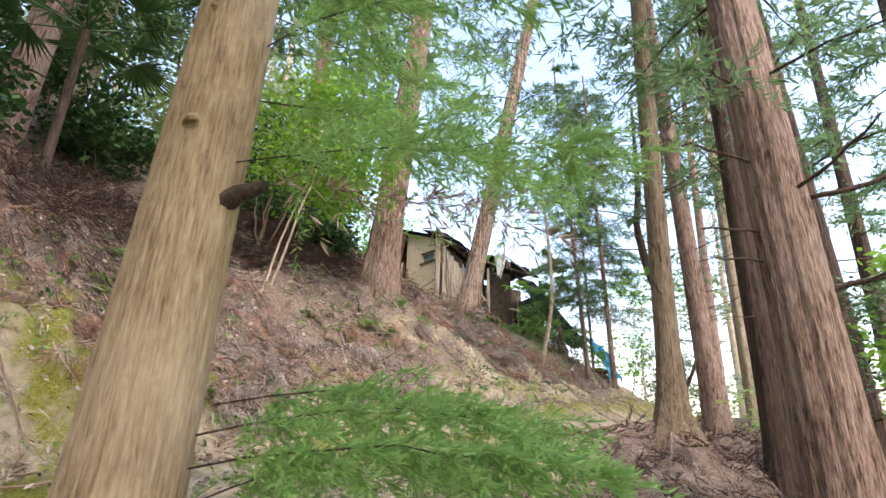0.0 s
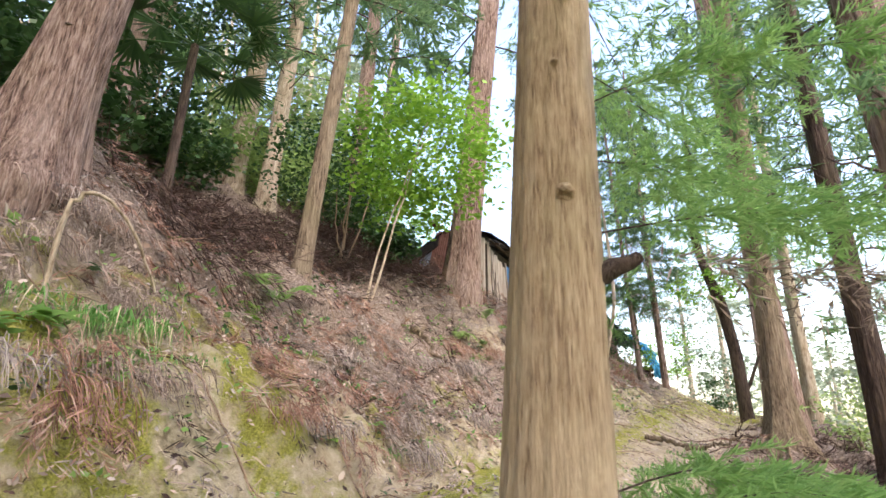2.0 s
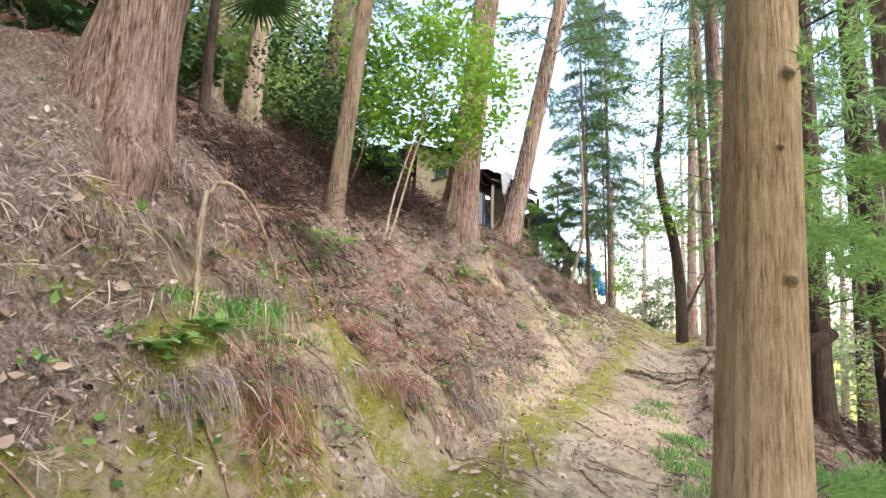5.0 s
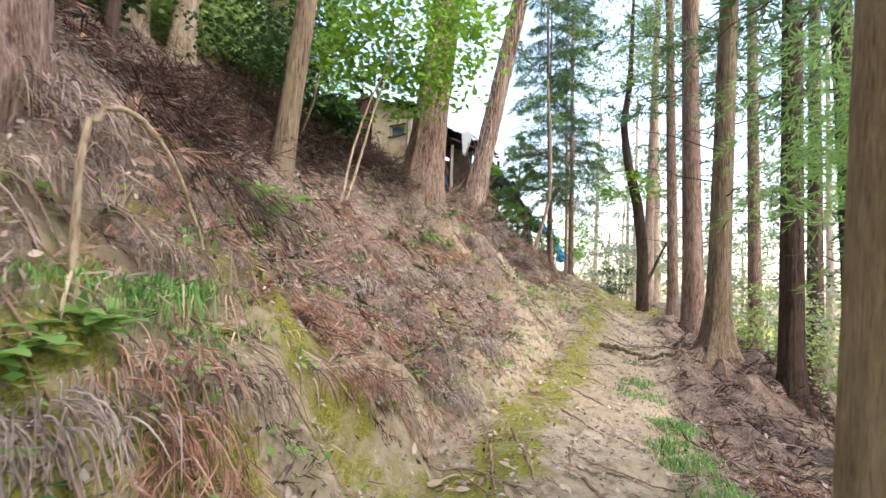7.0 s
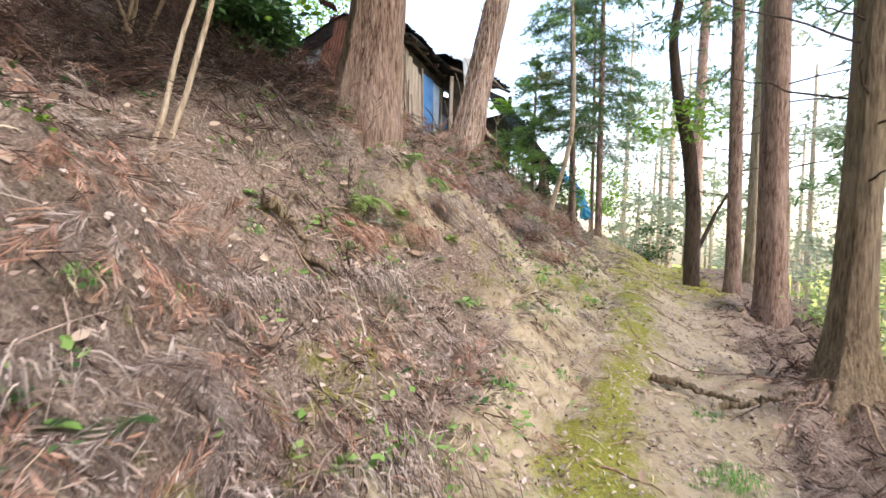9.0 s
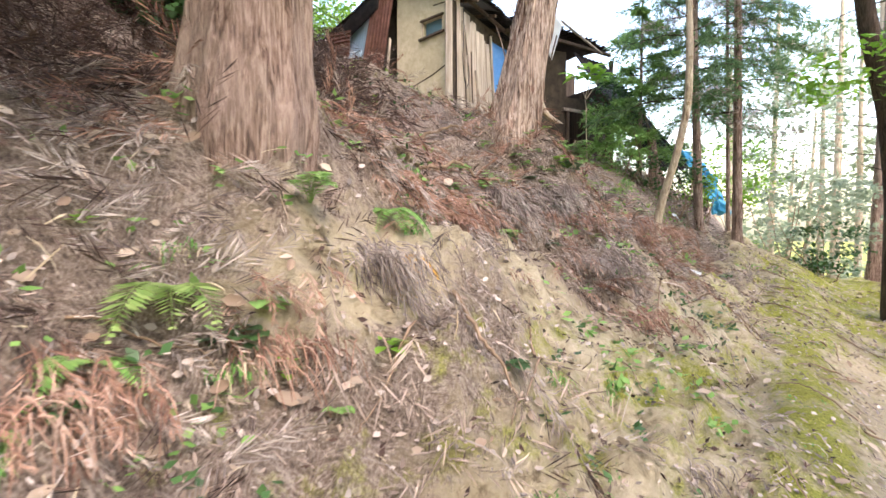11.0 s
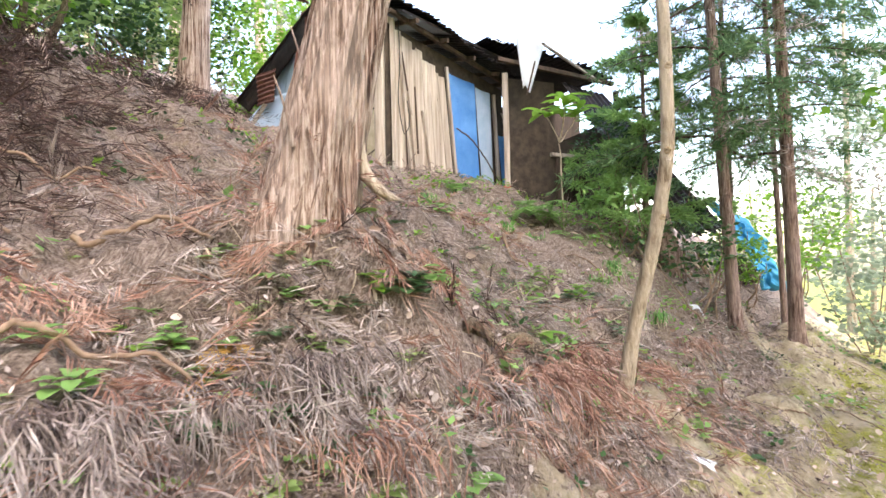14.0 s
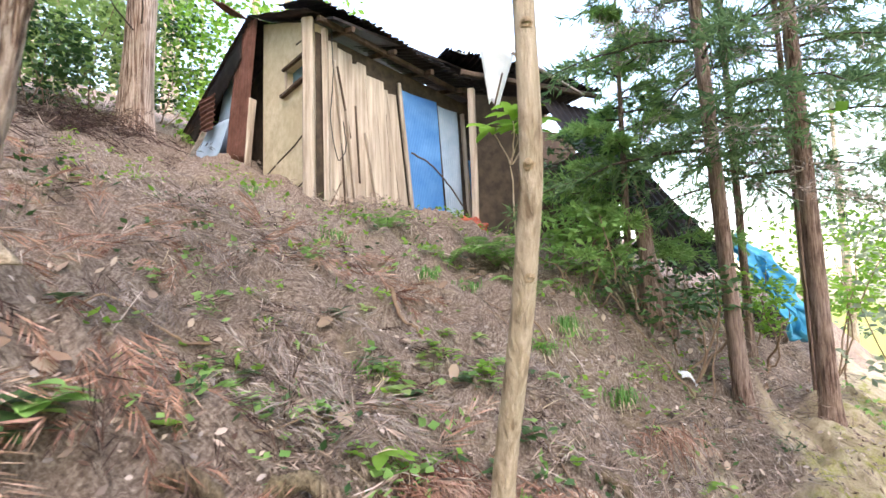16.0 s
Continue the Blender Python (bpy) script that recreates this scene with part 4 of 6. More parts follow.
def middle_bank(x, y):
    d = toe(x, y)
    return smooth(-0.1, -0.5, d) * smooth(-3.2, -2.2, d) * smooth(2.2, 3.2, y) * smooth(9.0, 7.5, y) * (0.12 + 0.88 * lump(x, y, 2.8, 44)) * (1 - 0.8 * bare_face(x, y))


dead_sprays("dead_cedar_litter", "rust-brown cedar sprays matted over the middle bank", 22000, DEAD, 61, lambda x, y: 0.6 * middle_bank(x, y), (0.1, 0.32), 0.05)
dead_sprays("weathered_litter", "dark weathered cedar sprays matted over the middle bank", 24000, DEAD_DARK, 62, lambda x, y: 0.6 * middle_bank(x, y), (0.1, 0.3), 0.03)


def strands(name, label, n, material, seed, keep, size, width=0.0028):
    """Long thin straws, rootlets and stripped stalks that trail down the slope."""
    rs = np.random.RandomState(seed)
    P, N = on_ground(n, rs, -6.8, 6.5, 0.2, 17.0, keep)
    m = len(P)
    down = unit(np.array([0, 0, -1.0]) + N * N[:, 2:3])
    T = unit(tangent(N, rs.uniform(0, 6.28, m)) * rs.uniform(0.2, 1.2, (m, 1)) + down * rs.uniform(0, 1.2, (m, 1)))
    L = rs.uniform(*size, m)[:, None]
    bend = rs.randn(m, 3) * 0.18
    lift = rs.uniform(0.05, 0.3, (m, 1))
    S = unit(np.cross(T, N)) * width * rs.uniform(0.6, 1.5, (m, 1))
    pts = [P + N * 0.015 + T * L * t + bend * L * t * t + N * L * lift * math.sin(t * 3.0) for t in (0, 0.33, 0.66, 1.0)]
    w = (1, 0.95, 0.75, 0.3)
    co = np.stack([c for p, k in zip(pts, w) for c in (p - S * k, p + S * k)], 1)
    i = np.arange(m)[:, None] * 8
    ob = new(name, fast_mesh(name, co.reshape(-1, 3), np.concatenate([i + np.array([[0, 1, 3, 2]]), i + np.array([[2, 3, 5, 4]]), i + np.array([[4, 5, 7, 6]])])))
    ob.data.materials.append(material)
    return tagged(ob, label, "litter", kind="stuff")


strands("dry_straw_litter", "pale dry straws trailing down the bank", 16000, STRAW, 35, lambda x, y: bank_only(x, y) * 0.7 + 0.04, (0.05, 0.2), 0.0022)
strands("dry_rootlet_litter", "brown rootlets and stalks trailing down the bank", 16000, DEAD_GREY, 36, lambda x, y: bank_only(x, y) * 0.9 + 0.06, (0.06, 0.28), 0.0028)
strands("dry_rootlet_litter", "brown rootlets hanging on the lower bank", 9000, DEAD, 51, lambda x, y: smooth(0.1, -0.2, toe(x, y)) * smooth(-1.8, -1.0, toe(x, y)) * lump(x, y, 4.5, 28) * (1 - 0.6 * bare_face(x, y)), (0.1, 0.35), 0.003)
strands("dry_stalk_litter", "dark stalks tangled beside the path", 6000, DEAD, 37, right_side, (0.15, 0.5), 0.004)
strands("dry_straw_litter", "pale straws strewn along the path", 2600, STRAW, 38, lambda x, y: smooth(-0.3, 0.2, toe(x, y)) * smooth(1.6, 1.0, toe(x, y)) * 0.7, (0.04, 0.15), 0.002)


def fallen_leaves(name, label, n, seed, keep, size, material):
    rs = np.random.RandomState(seed)
    P, N = on_ground(n, rs, -6.5, 6.0, 0.3, 17, keep)
    D = unit(tangent(N, rs.uniform(0, 6.28, len(P))) + N * rs.uniform(-0.1, 0.5, (len(P), 1)))
    S = unit(np.cross(N, D) + N * rs.uniform(-0.4, 0.4, (len(P), 1)))
    L = rs.uniform(*size, len(P))[:, None]
    W = L * rs.uniform(0.2, 0.34, (len(P), 1))
    P = P + N * 0.02
    cup = N * L * rs.uniform(0.05, 0.2, (len(P), 1))
    co = np.stack([P, P + D * L * 0.3 + S * W + cup, P + D * L * 0.72 + S * W * 0.8 + cup, P + D * L + cup * 0.6, P + D * L * 0.72 - S * W * 0.8 + cup, P + D * L * 0.3 - S * W + cup, P + D * L * 0.5], 1)
    i = np.arange(len(P))[:, None] * 7
    tri = np.concatenate([i + np.array([[0, 1, 6]]), i + np.array([[1, 2, 6]]), i + np.array([[2, 3, 6]]), i + np.array([[3, 4, 6]]), i + np.array([[4, 5, 6]]), i + np.array([[5, 0, 6]])])
    ob = new(name, smooth_mesh(name, co.reshape(-1, 3), tri))
    ob.data.materials.append(material)
    return tagged(ob, label, "leaves", kind="stuff")


fallen_leaves("fallen_leaves", "pale and tan fallen leaves on the bank and path", 15000, 41, lambda x, y: smooth(1.6, 0.8, toe(x, y)) * smooth(-4.5, -2.5, toe(x, y)) * (0.1 + 0.7 * lump(x, y, 4, 8) ** 2), (0.03, 0.085), FALLEN)
fallen_leaves("fallen_leaves", "large pale leaves scattered on the bank", 260, 47, lambda x, y: smooth(0.4, -0.3, toe(x, y)) * smooth(-4.0, -2.0, toe(x, y)), (0.07, 0.12), FALLEN)
fallen_leaves("fallen_leaves", "large tan leaves among the litter by the shed", 900, 52, lambda x, y: smooth(-0.3, -0.8, toe(x, y)) * smooth(-3.4, -2.6, toe(x, y)) * smooth(7.0, 9.0, y) * 0.8, (0.05, 0.12), FALLEN)
fallen_leaves("fallen_leaves", "brown fallen leaves beside the path", 4500, 42, lambda x, y: smooth(0.8, 1.3, toe(x, y)) * smooth(5, 3.5, toe(x, y)) * 0.6, (0.035, 0.08), FALLEN)
fallen_leaves("soil_crumbs", "small clods and chips of bark on the soil", 40000, 48, lambda x, y: smooth(1.8, 1.2, toe(x, y)) * smooth(-3.0, -1.2, toe(x, y)) * 0.75, (0.012, 0.045), DEAD_GREY)


def chips(name, label, n, seed, keep, size, material):
    """Flat scraps of bark, leaf and twig that lie on the soil at all angles."""
    rs = np.random.RandomState(seed)
    P, N = on_ground(n, rs, -4.6, 5.0, 1.2, 14.5, keep)
    T = unit(tangent(N, rs.uniform(0, 6.28, len(P))) + N * rs.uniform(-0.15, 0.45, (len(P), 1)))
    S = unit(np.cross(N, T) + N * rs.uniform(-0.5, 0.5, (len(P), 1)))
    L = rs.uniform(*size, len(P))[:, None]
    wd = L * rs.uniform(0.12, 0.5, (len(P), 1))
    P = P + N * rs.uniform(0.004, 0.02, (len(P), 1))
    co = np.stack([P - T * L * 0.5 - S * wd * 0.3, P - S * wd * 0.5, P + T * L * 0.5, P + S * wd * 0.5], 1)
    ob = new(name, fast_mesh(name, co.reshape(-1, 3), np.arange(4 * len(P)).reshape(-1, 4)))
    ob.data.materials.append(material)
    return tagged(ob, label, "litter", kind="stuff")


def lower_bank(x, y):
    d = toe(x, y)
    return smooth(1.7, 1.3, d) * smooth(-2.4, -1.2, d) * (0.25 + 0.75 * lump(x, y, 4.6, 81))


chips("bark_chips", "dark scraps of bark and twig on the soil", 35000, 82, lambda x, y: 0.55 * lower_bank(x, y), (0.012, 0.06), DEAD_DARK)
chips("bark_chips", "red-brown scraps of leaf and bark on the soil", 90000, 83, lambda x, y: 0.55 * lower_bank(x, y), (0.012, 0.06), DEAD)
chips("leaf_scraps", "pale scraps of dry leaf on the soil", 50000, 84, lambda x, y: 0.5 * lower_bank(x, y), (0.01, 0.05), FALLEN)


def weed_patches(label, n, seed, keep, size, material, per=7):
    """Low weeds: small rosettes of leaves gathered in patches."""
    rs = np.random.RandomState(seed)
    P, N = on_ground(n, rs, -6.5, 6.0, 0.5, 16.5, keep)
    C = np.repeat(P, per, 0) + rs.randn(len(P) * per, 3) * [0.045, 0.045, 0.02] + [0, 0, 0.03]
    D = rs.randn(len(C), 3) * [1, 1, 0.35] + np.repeat(N, per, 0) * 0.4
    ob = new("low_weeds", fast_mesh("low_weeds", *rhombs(C, D, rs.uniform(*size, len(C)), rs.uniform(*size, len(C)) * 0.3, rs, 0.4)))
    ob.data.materials.append(material)
    return tagged(ob, label, "weeds", kind="stuff")


weed_patches("small green weeds in patches over the bank", 4500, 43, lambda x, y: smooth(0.3, -0.3, toe(x, y)) * smooth(-5.0, -2.8, toe(x, y)) * lump(x, y, 2.6, 9) ** 3, (0.03, 0.08), FERN)
weed_patches("small dark ivy leaves in patches over the bank", 5500, 44, lambda x, y: smooth(0.1, -0.6, toe(x, y)) * smooth(-5.0, -2.8, toe(x, y)) * lump(x, y, 2.2, 10) ** 3, (0.03, 0.07), LEAF_DARK)
weed_patches("bright green weeds before the shed", 4200, 45, lambda x, y: smooth(10.5, 13.5, y) * smooth(-0.8, -1.6, toe(x, y)) * smooth(-6.5, -4.8, toe(x, y)) * 0.6, (0.03, 0.08), LEAF)
weed_patches("broad ivy and weeds on the bank by the grass", 2600, 50, lambda x, y: np.exp(-((x + 3.1) / 0.45) ** 2 - ((y - 2.45) / 0.5) ** 2) + 0.25 * np.exp(-((x + 2.6) / 0.5) ** 2 - ((y - 4.2) / 0.8) ** 2), (0.05, 0.1), FERN, 6)
weed_patches("moss and tiny plants along the path", 2600, 46, lambda x, y: np.exp(-((toe(x, y) - 0.35) / 0.4) ** 2) * lump(x, y, 3.4, 12) ** 2, (0.01, 0.025), GRASS, 12)


def blades(root, n, length, width, rs, lean=(0, 0), spread=0.06, rise=1.1, drop=0.05):
    """Arching grass blades from one root, as flat tapered strips."""
    a = rs.uniform(0, 6.28, n)
    out = np.stack([np.cos(a), np.sin(a), np.zeros(n)], -1) * rs.uniform(0.2, 0.8, (n, 1)) + np.array([*lean, 0])
    L = length * rs.uniform(0.5, 1.1, (n, 1))
    P = np.asarray(root) + rs.randn(n, 3) * [spread, spread, 0.02]
    S = unit(np.cross(out, [0, 0, 1.0]) + rs.randn(n, 3) * 0.2) * width
    st = [P + out * L * t ** 1.3 * 0.45 + np.array([0, 0, 1.0]) * L * (rise * t - (rise + drop) * t * t) for t in (0, 0.35, 0.7, 1.0)]
    w = (1, 0.9, 0.6, 0.05)
    co = np.stack([c for p, k in zip(st, w) for c in (p - S * k, p + S * k)], 1)
    i = np.arange(n)[:, None] * 8
    return co.reshape(-1, 3), np.concatenate([i + np.array([[0, 1, 3, 2]]), i + np.array([[2, 3, 5, 4]]), i + np.array([[4, 5, 7, 6]])])


def grass_tuft(label, x, y, n, length, material=GRASS, width=0.004, lean=(0.25, -0.25), spread=0.05, seed=0, straw=0.4, rise=1.1, drop=0.05):
    r = np.random.RandomState(seed + int(abs(x * 100)) + int(abs(y * 10)))
    ob = thing("grass_tuft", label, "grass", "grass tufts on the bank")
    root = (x, y, float(surface(x, y)) - 0.02)
    tagged(mesh_part("foliage", fast_mesh("foliage", *blades(root, n, length, width, r, lean, spread, rise, drop)), material, ob), kind="stuff")
    if straw:
        tagged(mesh_part("dry_foliage", fast_mesh("dry_foliage", *blades(root, int(n * straw), length, width, r, (lean[0] * 1.3, lean[1] * 1.3), spread, rise * 0.6, drop + 0.2)), STRAW, ob, "straw-coloured dry blades"), kind="stuff")
    return ob


def fern(label, x, y, length=0.4, fronds=6, material=FERN, seed=0, way=None, z=None, hang=0.0):
    """Fronds that arch from one root, each with pairs of leaflets."""
    r = np.random.RandomState(seed + int(abs(x * 71) + abs(y * 37)))
    ob = thing("fern", label, "fern", "ferns on the bank")
    root = np.array([x, y, (float(surface(x, y)) if z is None else z) - 0.02])
    for k in range(fronds):
        a = r.uniform(0, 6.28) if way is None else math.radians(way + r.uniform(-70, 70))
        o = np.array([math.cos(a), math.sin(a), 0.0])
        L = length * r.uniform(0.7, 1.15)
        t = np.linspace(0.14, 1, 22)[:, None]
        ax = root + o * L * t * 0.75 + np.array([0, 0, 1.0]) * L * ((1.35 - hang) * t - 1.0 * t * t)
        T = unit(np.gradient(ax, axis=0))
        S = unit(np.cross(T, [0, 0, 1.0]))
        ln = L * 0.22 * np.sin(np.clip(t * 1.02, 0, 1) * 2.9 + 0.2)[:, 0] ** 0.8 + 0.01
        co = [rhombs(ax, S * sg + T * 0.35 + [0, 0, -0.15], ln, 0.0105 * L / 0.4, r, 0.25) for sg in (-1, 1)]
        st = np.concatenate([root[None], ax])
        mesh_part("frond", fast_mesh("frond", *joined(co + [tube(st, np.linspace(0.003, 0.001, len(st)), 4)])), material, ob)
    return ob


weed_patches("fresh green seedlings in patches on the middle bank", 3400, 49, lambda x, y: smooth(7.5, 9.5, y) * smooth(13.5, 12, y) * smooth(-0.3, -0.8, toe(x, y)) * smooth(-3.6, -2.2, toe(x, y)) * lump(x, y, 3.0, 15) ** 2, (0.05, 0.1), FERN, 6)


def broad_plant(label, x, y, z, n, length, width, material, stem=0.0, seed=0, category="plant", name="seedling"):
    """A small plant with folded oval leaves round its stem."""
    r = np.random.RandomState(seed + int(abs(x * 71) + abs(y * 37)))
    ob = thing(name, label, category, "seedlings on the bank")
    base = np.array([x, y, z])
    if stem:
        ax = base + np.linspace(0, 1, 6)[:, None] * np.array([0.03, 0, stem]) + r.randn(6, 3) * 0.006
        mesh_part("stem", smooth_mesh("stem", *tube(ax, np.linspace(0.008, 0.004, 6), 6)), TWIG, ob)
        base = ax[-1]
    for k in range(n):
        a = 6.283 * k / n * 2.4 + r.uniform(-0.3, 0.3)
        o = unit(np.array([math.cos(a), math.sin(a), r.uniform(0.0, 0.5)]))
        S = unit(np.cross(o, [0, 0, 1.0]))
        L, W = length * r.uniform(0.7, 1.1), width * r.uniform(0.8, 1.1)
        p = base + r.randn(3) * [0.3 * length, 0.3 * length, 0.2 * length] * (1 if n > 8 else 0.3)
        t = np.array([0, 0.12, 0.3, 0.5, 0.7, 0.88, 1.0])
        w = W * np.array([0.06, 0.45, 0.88, 1.0, 0.82, 0.45, 0.02])
        mid = p + o * L * t[:, None] - np.array([0, 0, 1.0]) * (L * 0.25 * t ** 2)[:, None]
        up = np.array([0, 0, 0.22])
        co = np.stack([mid - S * w[:, None] + up * w[:, None], mid, mid + S * w[:, None] + up * w[:, None]], 1).reshape(-1, 3)
        i = np.arange(7 * 3).reshape(7, 3)
        q = np.concatenate([np.stack([i[:-1, c], i[:-1, c + 1], i[1:, c + 1], i[1:, c]], -1) for c in (0, 1)])
        mesh_part("leaf", smooth_mesh("leaf", co, q), material, ob)
    return ob


def stick(label, pts, r0, r1, material=TWIG, seed=0, name="fallen_branch", category="branch", group="fallen branches"):
    pts = np.asarray(pts, float)
    t, tt = np.linspace(0, 1, len(pts)), np.linspace(0, 1, 26)
    P = np.stack([np.interp(tt, t, pts[:, k]) for k in range(3)], -1)
    for _ in range(2):
        P[1:-1] = (P[:-2] + P[1:-1] * 2 + P[2:]) / 4
    P[1:-1] += np.random.RandomState(seed).randn(24, 3) * r0 * 0.35
    ob = new(name, smooth_mesh(name, *tube(P, np.linspace(r0, r1, 26), 8, 0.08, seed)))
    ob.data.materials.append(material)
    return tagged(ob, label, category, group)


def lying(x0, y0, x1, y1, up=0.02, n=9, sag=0.0):
    x, y = np.linspace(x0, x1, n), np.linspace(y0, y1, n)
    return np.stack([x, y, surface(x, y) + up + sag * np.sin(np.linspace(0, 3.14, n))], -1)


for k in range(110):
    # short twigs strewn over the bank
    r = np.random.RandomState(500 + k)
    y = r.uniform(1.5, 14.5)
    x = -3.7 + 0.56 * y + 0.55 * float(smooth(3, 9, y)) - r.uniform(-0.9, 3.4)
    a, ln = r.uniform(0, 6.28), r.uniform(0.2, 0.75)
    stick("thin grey-brown twig lying on the slope", lying(x, y, x + ln * math.cos(a), y + ln * math.sin(a), 0.03), r.uniform(0.004, 0.009), 0.003, TWIG, k, "twig", "twig", "twigs on the slope")


# ---- shed ----
CLAY = plain_material("clay_render", (0.47, 0.39, 0.25), (0.7, 0.61, 0.45), 9, 0.95, strength=0.8)
# Near-black copy of the clay: shade under the roofs put into the colour.
CLAY_SHADED = plain_material("shaded_clay_render", (0.035, 0.027, 0.02), (0.12, 0.09, 0.065), 7, 0.95, strength=0.8)
CRACK = plain_material("crack_shadow", (0.04, 0.03, 0.02), (0.09, 0.065, 0.045), 20)
BOARD = plain_material("weathered_board", (0.26, 0.2, 0.15), (0.72, 0.63, 0.52), 16, 0.85, (1, 1, 0.07), 0.8)
BOARD_DARK = plain_material("old_dark_timber", (0.05, 0.035, 0.025), (0.16, 0.11, 0.08), 14, 0.85, (1, 1, 0.1), 0.8)
TIN_DARK = plain_material("blackened_tin", (0.012, 0.01, 0.01), (0.06, 0.045, 0.04), 9, 0.6, strength=0.3, metal=0.3)
TIN_RUST = plain_material("rusted_tin", (0.11, 0.045, 0.032), (0.26, 0.13, 0.1), 7, 0.75, strength=0.3, metal=0.2)
TIN_BLUE = plain_material("blue_painted_tin", (0.05, 0.2, 0.5), (0.14, 0.36, 0.68), 3, 0.45, strength=0.15)
TIN_PALE = plain_material("faded_blue_tin", (0.3, 0.42, 0.55), (0.52, 0.62, 0.72), 4, 0.5, strength=0.15)
TIN_WHITE = plain_material("white_tin_sheet", (0.62, 0.66, 0.7), (0.82, 0.85, 0.87), 4, 0.4, strength=0.1)
TARP = plain_material("blue_tarpaulin", (0.03, 0.28, 0.5), (0.1, 0.48, 0.68), 6, 0.4, strength=0.3)
RED_BAG = plain_material("red_plastic", (0.4, 0.07, 0.04), (0.62, 0.2, 0.13), 9, 0.6)
PLASTIC = plain_material("white_plastic", (0.55, 0.56, 0.57), (0.8, 0.8, 0.8), 12, 0.5)
CABLE = plain_material("black_cable", (0.015, 0.015, 0.015), (0.04, 0.04, 0.04), 20, 0.5)
GLASS, nt, bs = mat_base("window_glass", 0.08)
bs.inputs["Base Color"].default_value = (0.1, 0.19, 0.24, 1)
bs.inputs["Specular IOR Level"].default_value = 0.6

SC, SD, SL = np.array([-0.22, 14.78]), np.array([0.55, 0.835]), np.array([-0.835, 0.55])
C3, D3 = np.array([1.2, 16.3]), np.array([0.9, 0.43])


def frame_of(c, d, out):
    """A function from (along, outwards, up) of a wall to the world."""
    def place(s, o, z):
        p = c + d * s + out * o
        return (float(p[0]), float(p[1]), float(z))
    return place


W = frame_of(SC, SD, np.array([0.835, -0.55]))
L = frame_of(SC, SL, np.array([-0.55, -0.835]))
V = frame_of(C3, D3, np.array([0.43, -0.9]))


def block(place, s0, s1, o0, o1, z0, z1, tilt=0.0, rise=0.0, chip=0.0, seed=0):
    """A six-sided piece on a wall; tilt shifts its top along the wall, rise lifts its far end."""
    r = random.Random(seed)
    bm = bmesh.new()
    vs = [bm.verts.new(place(s + tilt * k + r.uniform(-chip, chip), o, z + (rise if s == s1 else 0) + r.uniform(-chip, chip))) for k, z in ((0, z0), (1, z1)) for s, o in ((s0, o0), (s1, o0), (s1, o1), (s0, o1))]
    for f in ((3, 2, 1, 0), (4, 5, 6, 7), (0, 1, 5, 4), (1, 2, 6, 5), (2, 3, 7, 6), (3, 0, 4, 7)):
        bm.faces.new([vs[i] for i in f])
    bmesh.ops.recalc_face_normals(bm, faces=bm.faces)
    return bm


def beam(p, q, w, hgt, seed=0):
    """A squared timber from p to q with slightly worn edges."""
    p, q = Vector(p), Vector(q)
    t = (q - p).normalized()
    a = t.cross(Vector((0, 0, 1)))
    a = a.normalized() if a.length > 0.05 else Vector((1, 0, 0))
    b = a.cross(t)
    bm = bmesh.new()
    r = random.Random(seed)
    rings = []
    for k in range(5):
        c = p.lerp(q, k / 4)
        j = [r.uniform(0.88, 1.05) for _ in range(8)]
        rings.append([bm.verts.new(c + a * w / 2 * x * i + b * hgt / 2 * y * i) for (x, y), i in zip(((-1, -0.7), (-0.7, -1), (0.7, -1), (1, -0.7), (1, 0.7), (0.7, 1), (-0.7, 1), (-1, 0.7)), j)])
    for u, v in zip(rings, rings[1:]):
        for i in range(8):
            bm.faces.new((u[i], u[(i + 1) % 8], v[(i + 1) % 8], v[i]))
    bm.faces.new(rings[0][::-1])
    bm.faces.new(rings[-1])
    bmesh.ops.recalc_face_normals(bm, faces=bm.faces)
    return bm


def thick_grid(G, t=0.004):
    """A closed shell round a grid of places."""
    G = np.asarray(G, float)
    n, m, _ = G.shape
    N = unit(np.cross(np.gradient(G, axis=0), np.gradient(G, axis=1)))
    co = np.concatenate([(G + N * t / 2).reshape(-1, 3), (G - N * t / 2).reshape(-1, 3)])
    i = np.arange(n * m).reshape(n, m)
    top = np.stack([i[:-1, :-1], i[1:, :-1], i[1:, 1:], i[:-1, 1:]], -1).reshape(-1, 4)
    k = n * m
    ring = np.concatenate([i[0, :], i[1:, -1], i[-1, -2::-1], i[-2:0:-1, 0]])
    nxt = np.roll(ring, -1)
    return co, np.concatenate([top, top[:, ::-1] + k, np.stack([ring, nxt, nxt + k, ring + k], -1)])


